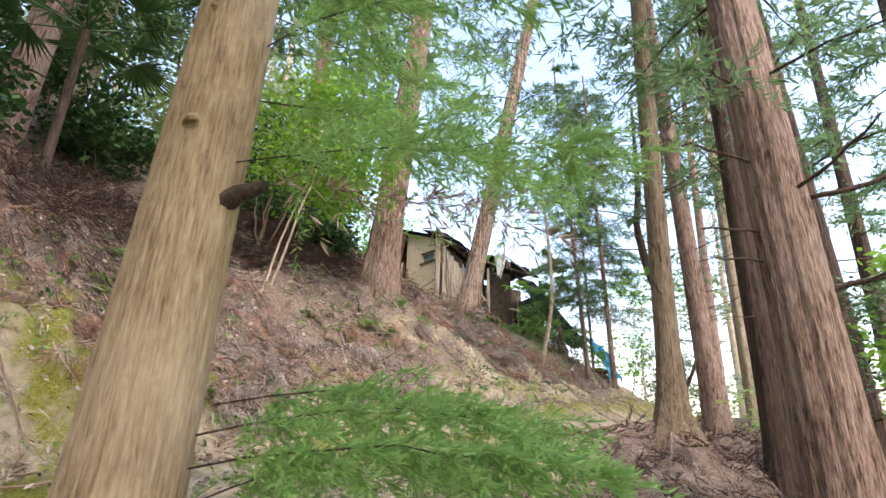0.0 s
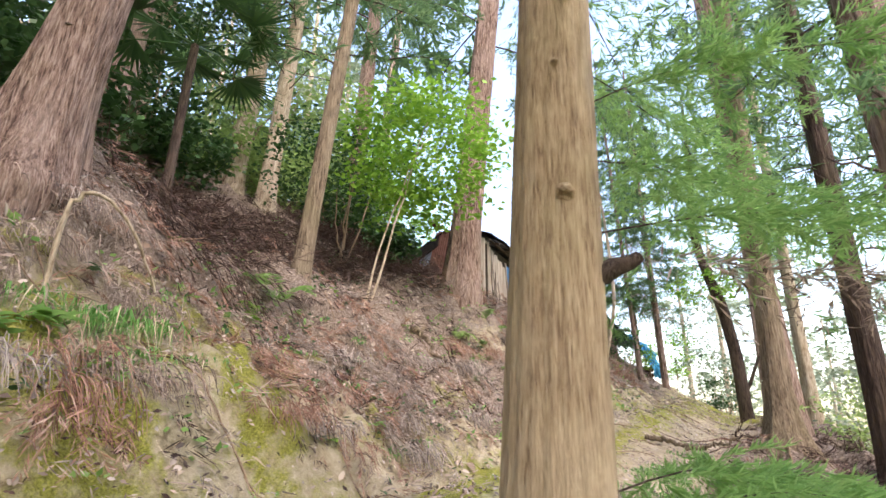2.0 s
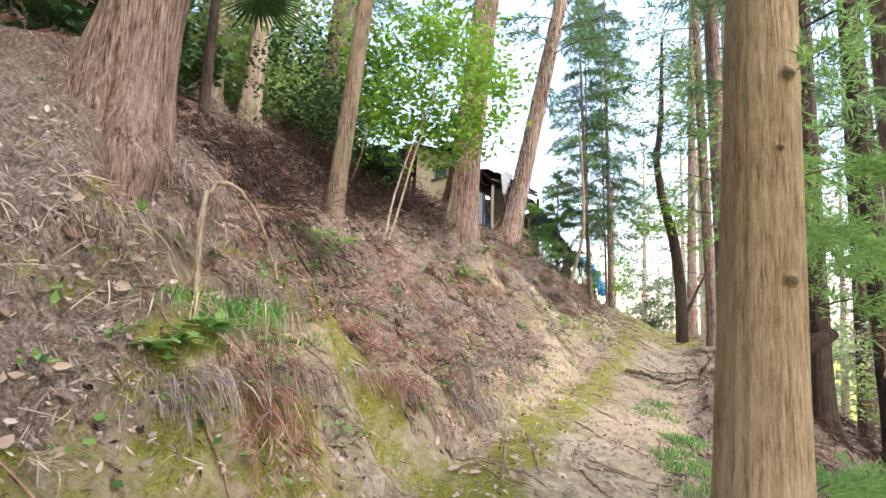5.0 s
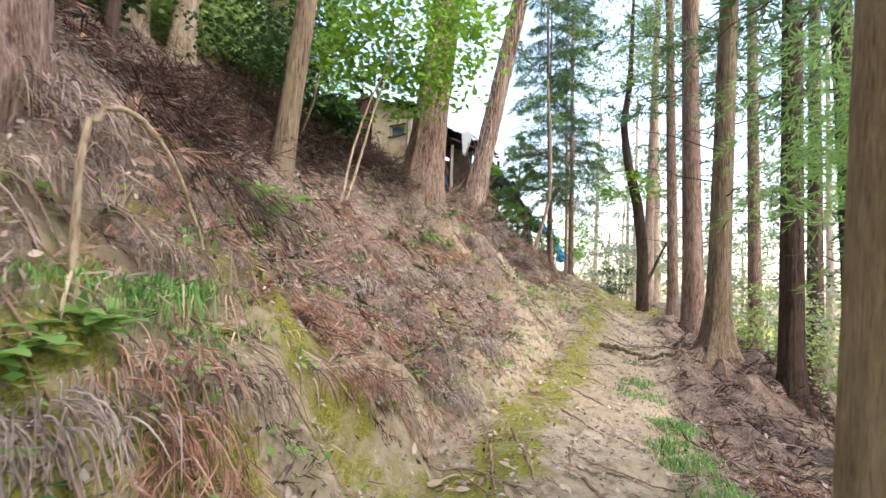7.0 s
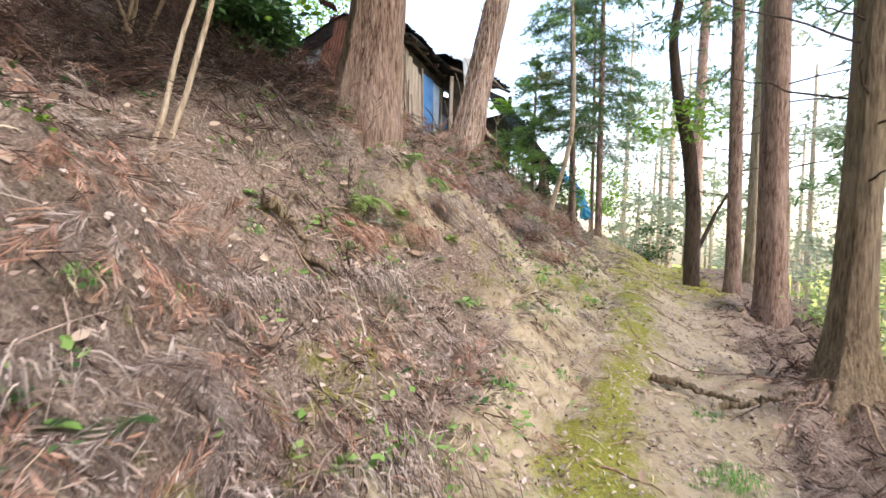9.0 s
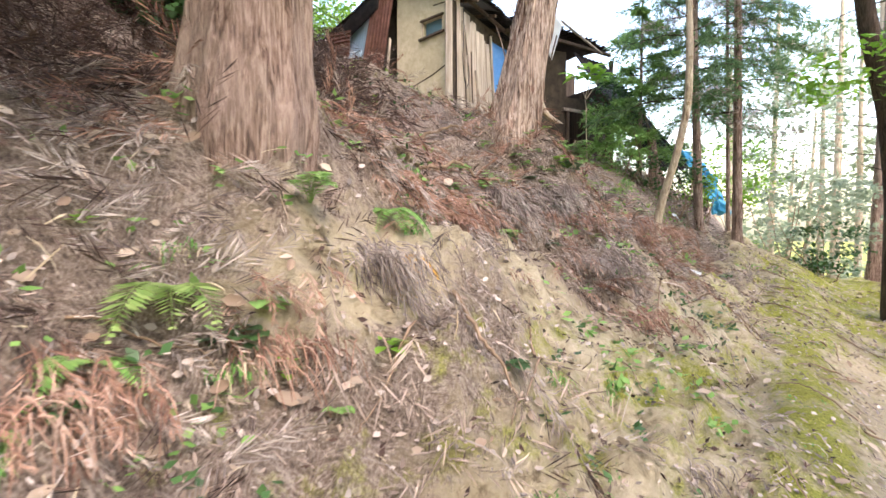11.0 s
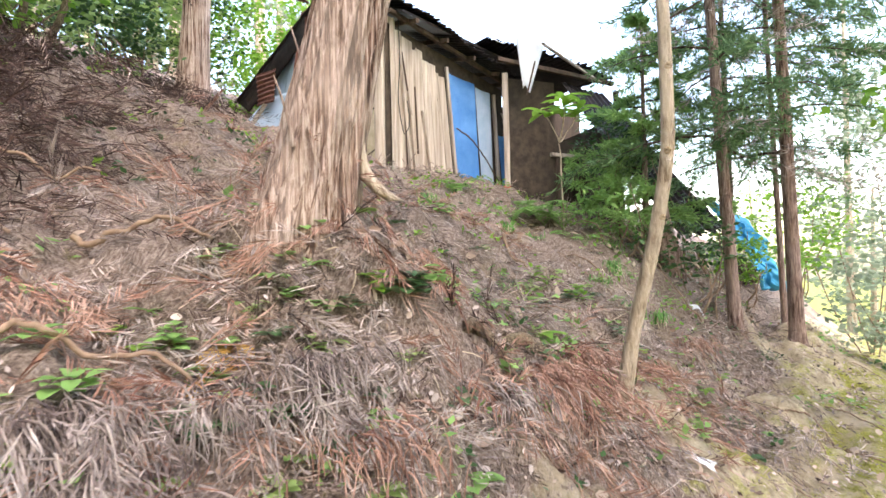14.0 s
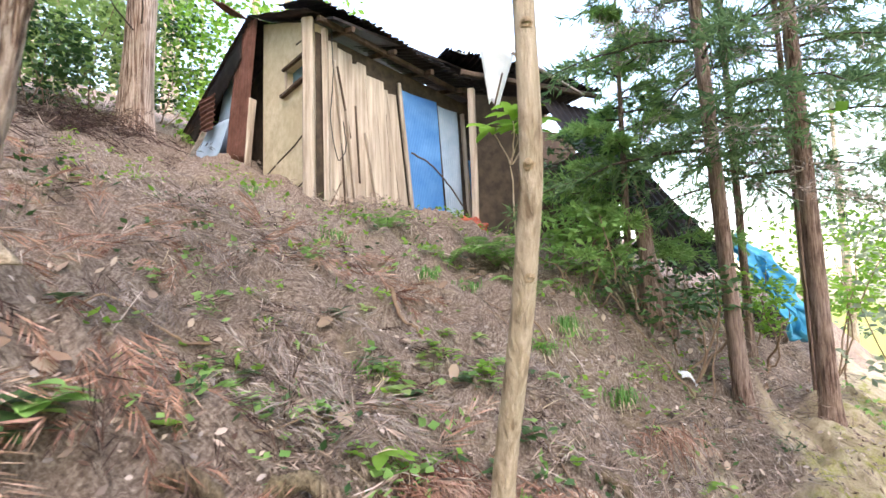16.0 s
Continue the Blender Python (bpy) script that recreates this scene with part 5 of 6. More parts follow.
def tin(corners, waves, amp=0.009, n=14, sag=0.0, ragged=0.0, seed=0):
    """A corrugated sheet between four corners a, b, c, d: waves run across from a to b, ridges along from a to d."""
    r = np.random.RandomState(seed)
    a, b, c, d = [np.asarray(p, float) for p in corners]
    u = np.linspace(0, 1, waves * 6 + 1)[:, None, None]
    v = np.linspace(0, 1, n)[None, :, None] * np.ones_like(u)
    if ragged:
        v = v * (1 + ragged * r.uniform(-1, 0.3, (waves * 6 + 1, 1, 1)))
    G = a * (1 - u) * (1 - v) + b * u * (1 - v) + c * u * v + d * (1 - u) * v
    nrm = np.cross(b - a, d - a)
    nrm = nrm / np.linalg.norm(nrm)
    G = G + nrm * amp * np.sin(u * waves * 6.283) + np.array([0, 0, -sag]) * np.sin(u * 3.14159) * np.sin(v * 3.14159)
    G = G + nrm * 0.015 * np.sin(u * 4 + seed) * np.sin(v * 5 + seed * 2)
    return thick_grid(G, 0.003)


def sheet(name, parent, corners, waves, material, label="", **kw):
    return mesh_part(name, smooth_mesh(name, *tin(corners, waves, **kw)), material, parent, label)


shed = thing("shed", "derelict clay-walled shed with boards, blue tin door and torn black roof", "shed", at=(0, 0, 0))
# gable wall of clay with the window hole
bm = bmesh.new()
ss, top = (0.02, 0.22, 0.63, 1.22), (7.16, 7.24, 7.4, 7.6)
zz = [[4.5, 6.56, 6.82, t] for t in top]
zz[1][1:3], zz[2][1:3] = (6.59, 6.84), (6.52, 6.79)
front = [[bm.verts.new(L(s - 0.0, 0.0, z)) for z in row] for s, row in zip(ss, zz)]
back = [[bm.verts.new(L(s, -0.14, z)) for z in row] for s, row in zip(ss, zz)]
for i in range(3):
    for j in range(3):
        if (i, j) == (1, 1):
            for p, q in (((1, 1), (2, 1)), ((2, 1), (2, 2)), ((2, 2), (1, 2)), ((1, 2), (1, 1))):
                bm.faces.new((front[p[0]][p[1]], front[q[0]][q[1]], back[q[0]][q[1]], back[p[0]][p[1]]))
            continue
        for g in (front, back):
            bm.faces.new((g[i][j], g[i + 1][j], g[i + 1][j + 1], g[i][j + 1]))
for i in range(3):
    bm.faces.new((front[i][3], front[i + 1][3], back[i + 1][3], back[i][3]))
    bm.faces.new((front[i][0], front[i + 1][0], back[i + 1][0], back[i][0]))
for j in range(3):
    for i in (0, 3):
        bm.faces.new((front[i][j], front[i][j + 1], back[i][j + 1], back[i][j]))
bmesh.ops.recalc_face_normals(bm, faces=bm.faces)
wall = part("wall", bm, CLAY, shed, "cracked tan clay gable wall")
part("wall", block(W, 0.02, 2.62, -0.14, 0.0, 4.5, 7.06, rise=-0.3), CLAY_SHADED, shed, "clay wall behind the boards")
part("wall", block(L, 1.25, 3.3, -0.3, -0.2, 5.0, 7.4, rise=-0.9), CLAY_SHADED, shed)
part("wall", block(W, 0.1, 2.62, -2.4, -2.3, 4.8, 7.0), CLAY_SHADED, shed)
# Cracks are thin bars on the wall, their inner shadow given as dark colour.
for k, (s0, z0, s1, z1) in enumerate(((0.06, 6.03, 0.42, 5.86), (0.42, 5.86, 0.85, 5.72), (0.9, 5.7, 1.12, 5.62), (0.1, 5.45, 0.5, 5.3), (0.55, 5.28, 0.8, 5.12), (0.15, 7.05, 0.4, 7.04))):
    part("crack", beam(L(s0, 0.0, z0), L(s1, 0.0, z1), 0.012, 0.022, k), CRACK, wall)
win = thing("window", "small glazed window with a dark timber frame in the clay wall", "window", kind="structure")
win.name = "window_1"
part("pane", block(L, 0.23, 0.62, -0.09, -0.08, 6.55, 6.82), GLASS, win)
part("window_frame", beam(L(0.18, 0.02, 6.86), L(0.67, 0.02, 6.81), 0.05, 0.035, 1), BOARD_DARK, win)
part("window_sill", beam(L(0.16, 0.03, 6.57), L(0.69, 0.03, 6.49), 0.06, 0.04, 2), BOARD_DARK, win)
part("window_frame", beam(L(0.64, 0.0, 6.52), L(0.64, 0.0, 6.8), 0.03, 0.03, 3), BOARD, win)
# corner post, plank front
part("post", beam(L(0.02, 0.05, 4.6), L(0.05, 0.05, 7.2), 0.13, 0.1, 4), BOARD, shed, "pale weathered corner post")
part("post", beam(W(0.12, 0.06, 4.6), W(0.1, 0.05, 7.1), 0.06, 0.06, 5), BOARD, shed)
r = random.Random(8)
s = 0.17
for k in range(9):
    w = r.uniform(0.1, 0.17)
    lean_b = -0.02 - 0.028 * k
    part("plank", block(W, s + 0.0, s + w, 0.005 + r.uniform(0, 0.025), 0.04 + r.uniform(0, 0.025), 4.6, r.uniform(6.9, 7.02) - 0.045 * k, tilt=lean_b, chip=0.012, seed=k), BOARD, shed)
    s += w + r.uniform(0.002, 0.014)
# Dark bars laid on the planks stand for the shade in open splits.
for k, (a0, z0, a1, z1, o) in enumerate(((0.25, 6.7, 0.42, 5.9, 0.07), (0.3, 5.9, 0.36, 4.7, 0.07), (0.72, 5.6, 0.9, 4.7, 0.055), (0.5, 6.3, 0.55, 5.4, 0.06), (0.95, 6.3, 1.0, 5.6, 0.05))):
    part("split", beam(W(a0, o, z0), W(a1, o, z1), 0.02, 0.02, k), BOARD_DARK, shed, "dark strip in place of the shade in a board split")
for k, (a0, z0, a1, z1) in enumerate(((0.2, 6.75, 0.42, 4.75), (0.35, 6.2, 0.5, 4.8), (0.62, 6.0, 0.85, 4.75))):
    part("plank", beam(W(a0, 0.08, z0), W(a1, 0.09, z1), 0.05, 0.02, k + 20), BOARD, shed, "loose pale board")
# door of blue tin
door = part("door", block(W, 1.42, 2.3, 0.0, 0.012, 4.7, 6.66, tilt=-0.2), BOARD_DARK, shed, "tin door of blue and faded sheets")
sheet("door_sheet", door, (W(1.45, 0.04, 4.75), W(1.99, 0.04, 4.75), W(1.82, 0.04, 6.66), W(1.22, 0.04, 6.68)), 20, TIN_BLUE, "bright blue corrugated tin", amp=0.006)
sheet("door_sheet", door, (W(2.0, 0.05, 4.75), W(2.34, 0.05, 4.75), W(2.2, 0.05, 6.6), W(1.84, 0.05, 6.62)), 9, TIN_PALE, "faded pale blue tin", amp=0.004)
part("door_post", beam(W(1.4, 0.06, 4.7), W(1.17, 0.05, 6.75), 0.045, 0.05, 9), BOARD, shed, "pale door post")
part("door_post", beam(W(2.42, 0.08, 4.7), W(2.3, 0.06, 6.6), 0.06, 0.05, 10), BOARD, shed, "pale door post")
sheet("tin_sheet", shed, (W(2.4, 0.18, 4.6), W(2.85, 0.3, 4.6), W(2.5, 0.12, 5.95), W(2.36, 0.1, 5.95)), 8, TIN_BLUE, "blue tin offcut", amp=0.006)
# roof over the boards
roof = part("roof", block(L, -0.3, 1.7, -2.6, -0.05, 7.1, 7.13, rise=0.66), TIN_DARK, shed, "blackened torn tin roof")
for k, (s0, s1, z0, z1, o) in enumerate(((-0.12, 0.55, 7.26, 7.2, 0.34), (0.42, 1.1, 7.2, 7.06, 0.42), (0.95, 1.65, 7.08, 6.98, 0.42), (1.5, 2.15, 6.98, 6.86, 0.46), (2.0, 2.72, 6.92, 6.82, 0.46))):
    sheet("roof_sheet", roof, (W(s0, -0.6, z0 + 0.32), W(s1, -0.6, z1 + 0.34), W(s1, o, z1 - 0.02), W(s0, o, z0)), 9, TIN_DARK, n=8, ragged=0.08, seed=k + 1, amp=0.012, sag=0.03)
for k, s0 in enumerate((0.3, 0.9, 1.5, 2.1, 2.55)):
    part("rafter", beam(W(s0, -0.3, 7.22 - 0.13 * s0), W(s0, 0.32, 7.1 - 0.13 * s0), 0.05, 0.06, k), BOARD_DARK, shed)
part("purlin", beam(W(-0.05, 0.16, 7.13), W(2.65, 0.16, 6.78), 0.06, 0.06, 12), BOARD_DARK, shed)
# verge, rusted and faded sheets on the gable
sheet("roof_sheet", roof, (L(-0.1, 0.18, 7.22), L(1.3, 0.2, 7.68), L(1.3, -0.6, 7.72), L(-0.1, -0.6, 7.24)), 3, TIN_DARK, amp=0.006, n=6)
sheet("roof_sheet", roof, (L(1.25, 0.2, 7.66), L(3.5, 0.2, 6.68), L(3.5, -0.8, 6.72), L(1.25, -0.8, 7.7)), 3, TIN_DARK, amp=0.006, n=6)
sheet("roof_sheet", roof, (L(1.5, 0.16, 7.55), L(3.45, 0.16, 6.68), L(3.1, 0.14, 6.45), L(1.55, 0.14, 7.2)), 6, TIN_DARK, "hanging black tin edge", amp=0.006, n=6)
sheet("tin_sheet", shed, (L(1.52, 0.12, 5.85), L(2.05, 0.12, 5.95), L(1.66, 0.12, 7.66), L(1.14, 0.12, 7.62)), 7, TIN_RUST, "rust-brown corrugated sheet", amp=0.014)
sheet("tin_sheet", shed, (L(1.75, 0.02, 6.0), L(2.7, 0.02, 6.2), L(2.3, 0.02, 7.3), L(1.6, 0.02, 7.5)), 12, TIN_PALE, "faded blue corrugated sheet", amp=0.008)
sheet("tin_sheet", shed, (L(2.2, 0.24, 6.42), L(2.16, 0.24, 6.92), L(2.72, 0.24, 6.95), L(2.68, 0.24, 6.45)), 7, TIN_RUST, "small rust-red corrugated patch", amp=0.012)
sheet("tin_sheet", shed, (L(2.1, 0.3, 5.7), L(3.25, 0.35, 6.0), L(2.75, 0.12, 6.55), L(2.0, 0.1, 6.55)), 4, TIN_PALE, "pale tin sheet leaning on the wall", amp=0.004)
sheet("tin_sheet", shed, (L(1.45, 0.1, 7.72), L(1.95, 0.1, 7.98), L(1.75, 0.5, 8.0), L(1.3, 0.5, 7.74)), 6, TIN_RUST, "rusted sheet lifting off the roof", amp=0.014)
part("plank", beam(L(1.42, 0.16, 5.2), L(1.3, 0.1, 6.62), 0.12, 0.025, 31), BOARD, shed, "pale plank leaning on the gable")
part("plank", beam(L(2.75, 0.45, 5.9), L(2.35, 0.3, 6.4), 0.08, 0.02, 32), BOARD, shed)

# lower shed
annex = thing("lean_to", "dark half-collapsed clay lean-to joined to the shed", "shed")
# front walls coloured dark for the shade under the lean-to roof
part("wall", block(V, 0.12, 0.95, -0.12, 0.0, 4.3, 6.75), CLAY_SHADED, annex, "clay wall with shade put into its dark brown colour")
part("wall", block(V, 1.52, 2.15, -0.12, 0.0, 4.0, 5.75), CLAY_SHADED, annex)
part("wall", block(V, 0.95, 1.52, -0.12, 0.0, 5.58, 5.85), CLAY_SHADED, annex)
part("wall", block(V, -0.3, 2.6, -2.0, -1.9, 4.0, 6.9), BOARD_DARK, annex)
part("wall", block(V, 2.15, 2.25, -2.0, -0.05, 4.0, 6.3), BOARD_DARK, annex)
part("lintel", beam(V(0.85, 0.04, 5.6), V(1.62, 0.04, 5.56), 0.08, 0.06, 3), BOARD, annex, "pale timber lintel")
part("post", beam(V(0.1, 0.05, 4.4), V(0.08, 0.05, 6.8), 0.09, 0.09, 5), BOARD, annex, "pale door-side post")
part("post", beam(V(1.0, 0.03, 4.3), V(0.98, 0.03, 5.6), 0.06, 0.06, 6), BOARD_DARK, annex)
part("post", beam(V(2.1, 0.0, 4.0), V(2.1, 0.0, 6.7), 0.09, 0.09, 6), BOARD_DARK, annex)
aroof = part("roof", block(V, -0.25, 1.75, -1.9, -0.1, 7.28, 7.31, rise=-0.32), TIN_DARK, annex, "black tin roof with a broken edge")
for k, (s0, s1, z0, z1) in enumerate(((-0.3, 0.4, 7.3, 7.24), (0.3, 1.0, 7.26, 7.12), (0.9, 1.45, 7.14, 7.04), (1.35, 1.9, 7.06, 6.92))):
    sheet("roof_sheet", aroof, (V(s0, -0.9, z0 + 0.12), V(s1, -0.9, z1 + 0.1), V(s1, 0.3, z1 - 0.1), V(s0, 0.3, z0 - 0.06)), 8, TIN_DARK, n=8, ragged=0.12, seed=k + 20, amp=0.012, sag=0.04)
for k, (a, b, c, d) in enumerate((((2.15, 16.6, 6.72), (2.85, 17.0, 6.62), (3.45, 16.2, 5.5), (2.7, 15.85, 5.6)), ((2.65, 15.9, 5.66), (3.42, 16.3, 5.56), (4.35, 16.0, 4.25), (3.6, 15.55, 4.2)))):
    sheet("roof_sheet", aroof, (a, b, c, d), 8, TIN_DARK, "black tin roof fallen in towards the ground", n=12, ragged=0.1, seed=k + 40, amp=0.012, sag=0.08)
part("rafter", beam(V(0.55, 0.36, 7.2), V(1.55, 0.38, 6.68), 0.05, 0.035, 7), BOARD, annex, "pale batten slipping off the roof")
part("rafter", beam(V(1.0, 0.3, 6.4), V(2.2, 0.3, 6.1), 0.05, 0.04, 8), BOARD, annex)
part("rafter", beam(V(-0.1, 0.2, 6.95), V(1.9, 0.2, 6.75), 0.07, 0.07, 9), BOARD_DARK, annex)
# white sheet that hangs from the eave
u, v = np.meshgrid(np.linspace(0, 1, 14), np.linspace(0, 1, 12), indexing="ij")
G = np.array([[V(0.1 + 0.45 * a * (1 - 0.75 * b) + 0.1 * b, 0.42 + 0.1 * math.sin(3.1 * a) * (1 - b), 7.18 - 0.72 * b + 0.05 * math.sin(5 * a)) for a, b in zip(ra, rb)] for ra, rb in zip(u, v)])
mesh_part("hanging_sheet", smooth_mesh("hanging_sheet", *thick_grid(G, 0.006)), TIN_WHITE, annex, "white sheet hanging from the eave")
part("batten", beam(V(0.22, 0.5, 6.35), V(0.36, 0.5, 6.85), 0.02, 0.02, 4), BOARD_DARK, annex)

# things that lean or lie by the shed
for k, (s0, s1, o, z1) in enumerate(((2.95, 2.42, 0.35, 6.32), (2.99, 2.45, 0.38, 6.3), (3.03, 2.47, 0.36, 6.26), (2.9, 2.46, 0.42, 6.2))):
    p = W(s0, o + 0.15, 0)
    ob = part("pole", beam((p[0], p[1], h(p[0], p[1]) - 0.05), W(s1, 0.12, z1), 0.028, 0.02, k), BOARD, None)
    tagged(ob, "thin grey batten leaning on the shed front", "batten", "battens by the door")
bag = thing("bag", "crumpled red plastic bag lying before the shed door", "bag")
bm = bmesh.new()
bmesh.ops.create_icosphere(bm, subdivisions=4, radius=1)
p = W(2.0, 0.38, 0)
for q in bm.verts:
    n = noise.fractal(q.co * 2.2, 1.0, 2.0, 4)
    q.co = Vector((p[0] + q.co.x * 0.24 * (1 + 0.3 * n), p[1] + q.co.y * 0.17 * (1 + 0.3 * n), h(p[0], p[1]) + 0.04 + max(q.co.z, -0.4) * 0.13 * (1 + 0.5 * n)))
part("body", bm, RED_BAG, bag)
stick("dark bent cane arching across the blue door", [W(1.3, 0.12, 5.87), W(1.6, 0.14, 5.78), W(1.9, 0.16, 5.55), W(2.2, 0.2, 5.2), W(2.4, 0.25, 4.85)], 0.012, 0.008, BOARD_DARK, 3, "cane", "cane", "")
stick("black cable looped beside the corner post", [W(0.14, 0.12, 7.15), W(0.16, 0.13, 6.6), W(0.1, 0.14, 6.0), W(0.2, 0.15, 5.55), W(0.32, 0.14, 5.75), W(0.28, 0.13, 6.05)], 0.006, 0.006, CABLE, 3, "cable", "cable", "")
stick("pale wire hooked over the torn roof", [V(-0.3, 0.3, 7.35), V(-0.2, 0.36, 7.15), V(-0.05, 0.36, 7.12), V(0.0, 0.34, 7.25), V(-0.12, 0.3, 7.4)], 0.006, 0.005, PLASTIC, 3, "wire", "wire", "")

# pole fence, stump, tarpaulin and wood pile
for k in range(20):
    r = np.random.RandomState(900 + k)
    f = k / 19
    x, y = 3.05 + 1.15 * f + r.uniform(-0.05, 0.05), 14.45 + 0.95 * f + r.uniform(-0.1, 0.1)
    z = h(x, y)
    tx = x - 0.25 - r.uniform(0, 0.3)
    stick("thin pale bamboo pole leaning on the bank by the shed", [(x, y, z - 0.05), (tx * 0.5 + x * 0.5, y + 0.1, z + 0.35), (tx, y + 0.2, z + r.uniform(0.6, 0.95))], 0.013, 0.009, BARK_PALE if k % 3 else TWIG, k, "pole", "pole", "bamboo poles by the shed")
z = h(3.15, 14.65)
ob = new("stump", smooth_mesh("stump", *tube(np.stack([np.linspace(3.22, 3.08, 14), np.full(14, 14.65), np.linspace(z - 0.2, z + 1.15, 14)], -1), np.linspace(0.07, 0.065, 14), 22, 0.07, 4, 0.2)))
ob.data.materials.append(BARK_RED)
tagged(ob, "dark broken tree stump among poles and cedar boughs", "stump")
u, v = np.meshgrid(np.linspace(0, 1, 60), np.linspace(0, 1, 70), indexing="ij")
A, B, Cc, Dd = [np.array(p) for p in ((4.3, 16.75, 4.78), (4.72, 16.9, 4.7), (5.32, 16.5, 3.45), (4.9, 16.35, 3.5))]
G = A * ((1 - u) * (1 - v))[..., None] + B * (u * (1 - v))[..., None] + Cc * (u * v)[..., None] + Dd * ((1 - u) * v)[..., None]
G[..., 0] += 0.05 * np.sin(u * 14 + 3 * v) + 0.03 * np.sin(v * 23 + 5 * u)
G[..., 1] -= 0.16 * np.sin(v * 3.1) + 0.04 * np.sin(u * 19 + v * 7)
G[..., 1] += 0.05 * value_noise(u * 9, v * 7, 3) + 0.02 * value_noise(u * 23, v * 19, 4)
G[..., 0] += 0.06 * value_noise(u * 5 + 9, v * 11, 5)
G[..., 2] = np.maximum(G[..., 2] + 0.03 * np.sin(u * 17 - 4 * v), height(G[..., 0], G[..., 1]) + 0.03)
ob = new("tarpaulin", smooth_mesh("tarpaulin", *thick_grid(G, 0.006)))
ob.data.materials.append(TARP)
tagged(ob, "creased bright blue tarpaulin draped over a wood pile", "tarpaulin")
for k in range(9):
    x, y = 4.25 + 0.1 * (k % 3), 16.75 + 0.08 * (k % 3)
    z = h(4.7, 16.7) + 0.08 + 0.17 * (k // 3)
    ob = new("log", smooth_mesh("log", *tube(np.array([[x, y, z], [x + 0.3, y + 0.1, z], [x + 0.65, y + 0.2, z]]), [0.08, 0.085, 0.08], 14, 0.05, k)))
    ob.data.materials.append(BARK_DARK)
    tagged(ob, "dark log stacked under the blue tarpaulin", "log", "logs under the tarpaulin")


# ---- plants, roots and branches one by one ----
def hanging_clump(x, y, n, length, material, seed, label):
    """Dead sprays and roots that hang over a broken edge of the bank."""
    r = np.random.RandomState(seed)
    out = np.array([0.8, -0.5, 0.0])
    pts = []
    for k in range(int(n * 2.6)):
        o = np.array([x, y, float(surface(x, y)) + 0.05]) + r.randn(3) * [0.12, 0.12, 0.03]
        s = np.linspace(0, 1, 5)[:, None]
        ln = length * r.uniform(0.3, 0.85)
        ax = o + (out * r.uniform(0.15, 0.5) + r.randn(3) * [0.25, 0.25, 0]) * s * ln + np.array([0, 0, 1.0]) * ln * (0.15 * s - 0.8 * s * s)
        pts.append(tube(ax, np.linspace(0.004, 0.0016, 5), 3))
    ob = mesh_part("dead_spray_clump", fast_mesh("dead_spray_clump", *joined(pts)), material, None)
    return tagged(ob, label, "litter", "hanging dead clumps", "stuff")


for x, y, n, ln, ln2 in ((-3.29, 2.51, 90, 0.3, 0.1), (-3.09, 2.81, 170, 0.42, 0.3), (-3.0, 3.1, 130, 0.38, 0.3), (-2.9, 2.95, 90, 0.3, 0.3), (-2.28, 4.08, 60, 0.2, 0.1)):
    grass_tuft("drooping green grass tuft on the mossy bank", x, y, n, ln, GRASS, 0.0045, (0.22, -0.15), 0.1, 1, ln2 * 1.5, 0.75, 0.35)
for x, y, n, ln in ((0.75, 5.0, 420, 0.2), (0.68, 4.75, 360, 0.2), (1.0, 5.9, 300, 0.18), (0.85, 5.45, 260, 0.16), (0.45, 4.4, 380, 0.22), (0.06, 3.95, 400, 0.22), (0.2, 4.3, 360, 0.22), (0.42, 4.5, 150, 0.15), (0.5, 4.9, 240, 0.18), (0.6, 5.45, 170, 0.16), (0.3, 4.05, 200, 0.2), (0.14, 3.65, 260, 0.22), (-0.06, 3.4, 200, 0.2), (0.08, 3.15, 180, 0.18), (0.85, 5.9, 120, 0.14)):
    grass_tuft("fine dark green grass tuft along the path's edge", x, y, n, ln, GRASS, 0.0034, (0.0, -0.1), 0.1, 2, 0.2)
for x, y, ln in ((1.35, 6.6, 0.15), (1.9, 7.4, 0.16), (0.32, 6.85, 0.13), (-0.24, 6.38, 0.12), (0.33, 7.29, 0.16), (2.15, 13.2, 0.4), (2.35, 13.6, 0.45), (1.89, 11.6, 0.25), (2.44, 14.4, 0.5), (1.35, 12.1, 0.2), (-0.27, 7.22, 0.22), (0.9, 13.4, 0.3), (1.3, 13.5, 0.3), (0.5, 13.6, 0.3), (-0.6, 14.1, 0.25), (-0.2, 14.3, 0.25), (1.6, 13.8, 0.3), (2.7, 13.3, 0.35)):
    grass_tuft("green grass tuft among the litter on the bank", x, y, 60, ln, GRASS, 0.005, (0.15, -0.2), 0.06, 3, 0.4)
fern("bright green fern beside a slim cedar", -2.78, 4.72, 0.5, 9, FERN)
fern("yellow-green young fern on the bank", -2.86, 4.35, 0.26, 7, LEAF)
fern("pale green fern arching over the bank", -1.1, 7.42, 0.42, 4, LEAF_PALE, 1, -50, None, 0.5)
fern("bright green fern arching over the bank", -1.19, 7.15, 0.34, 5, FERN, 2, -60, None, 0.6)
fern("pale green fern hanging over the bank", -0.43, 8.34, 0.28, 5, FERN, 3, -70, None, 0.7)
fern("yellowed fern frond hanging on the soil", -0.3, 8.19, 0.34, 3, FERN_YELLOW, 4, -60, None, 1.1)
fern("orange dead fern frond on the bank", 0.33, 10.06, 0.45, 4, FERN_YELLOW, 6, -85, None, 1.0)
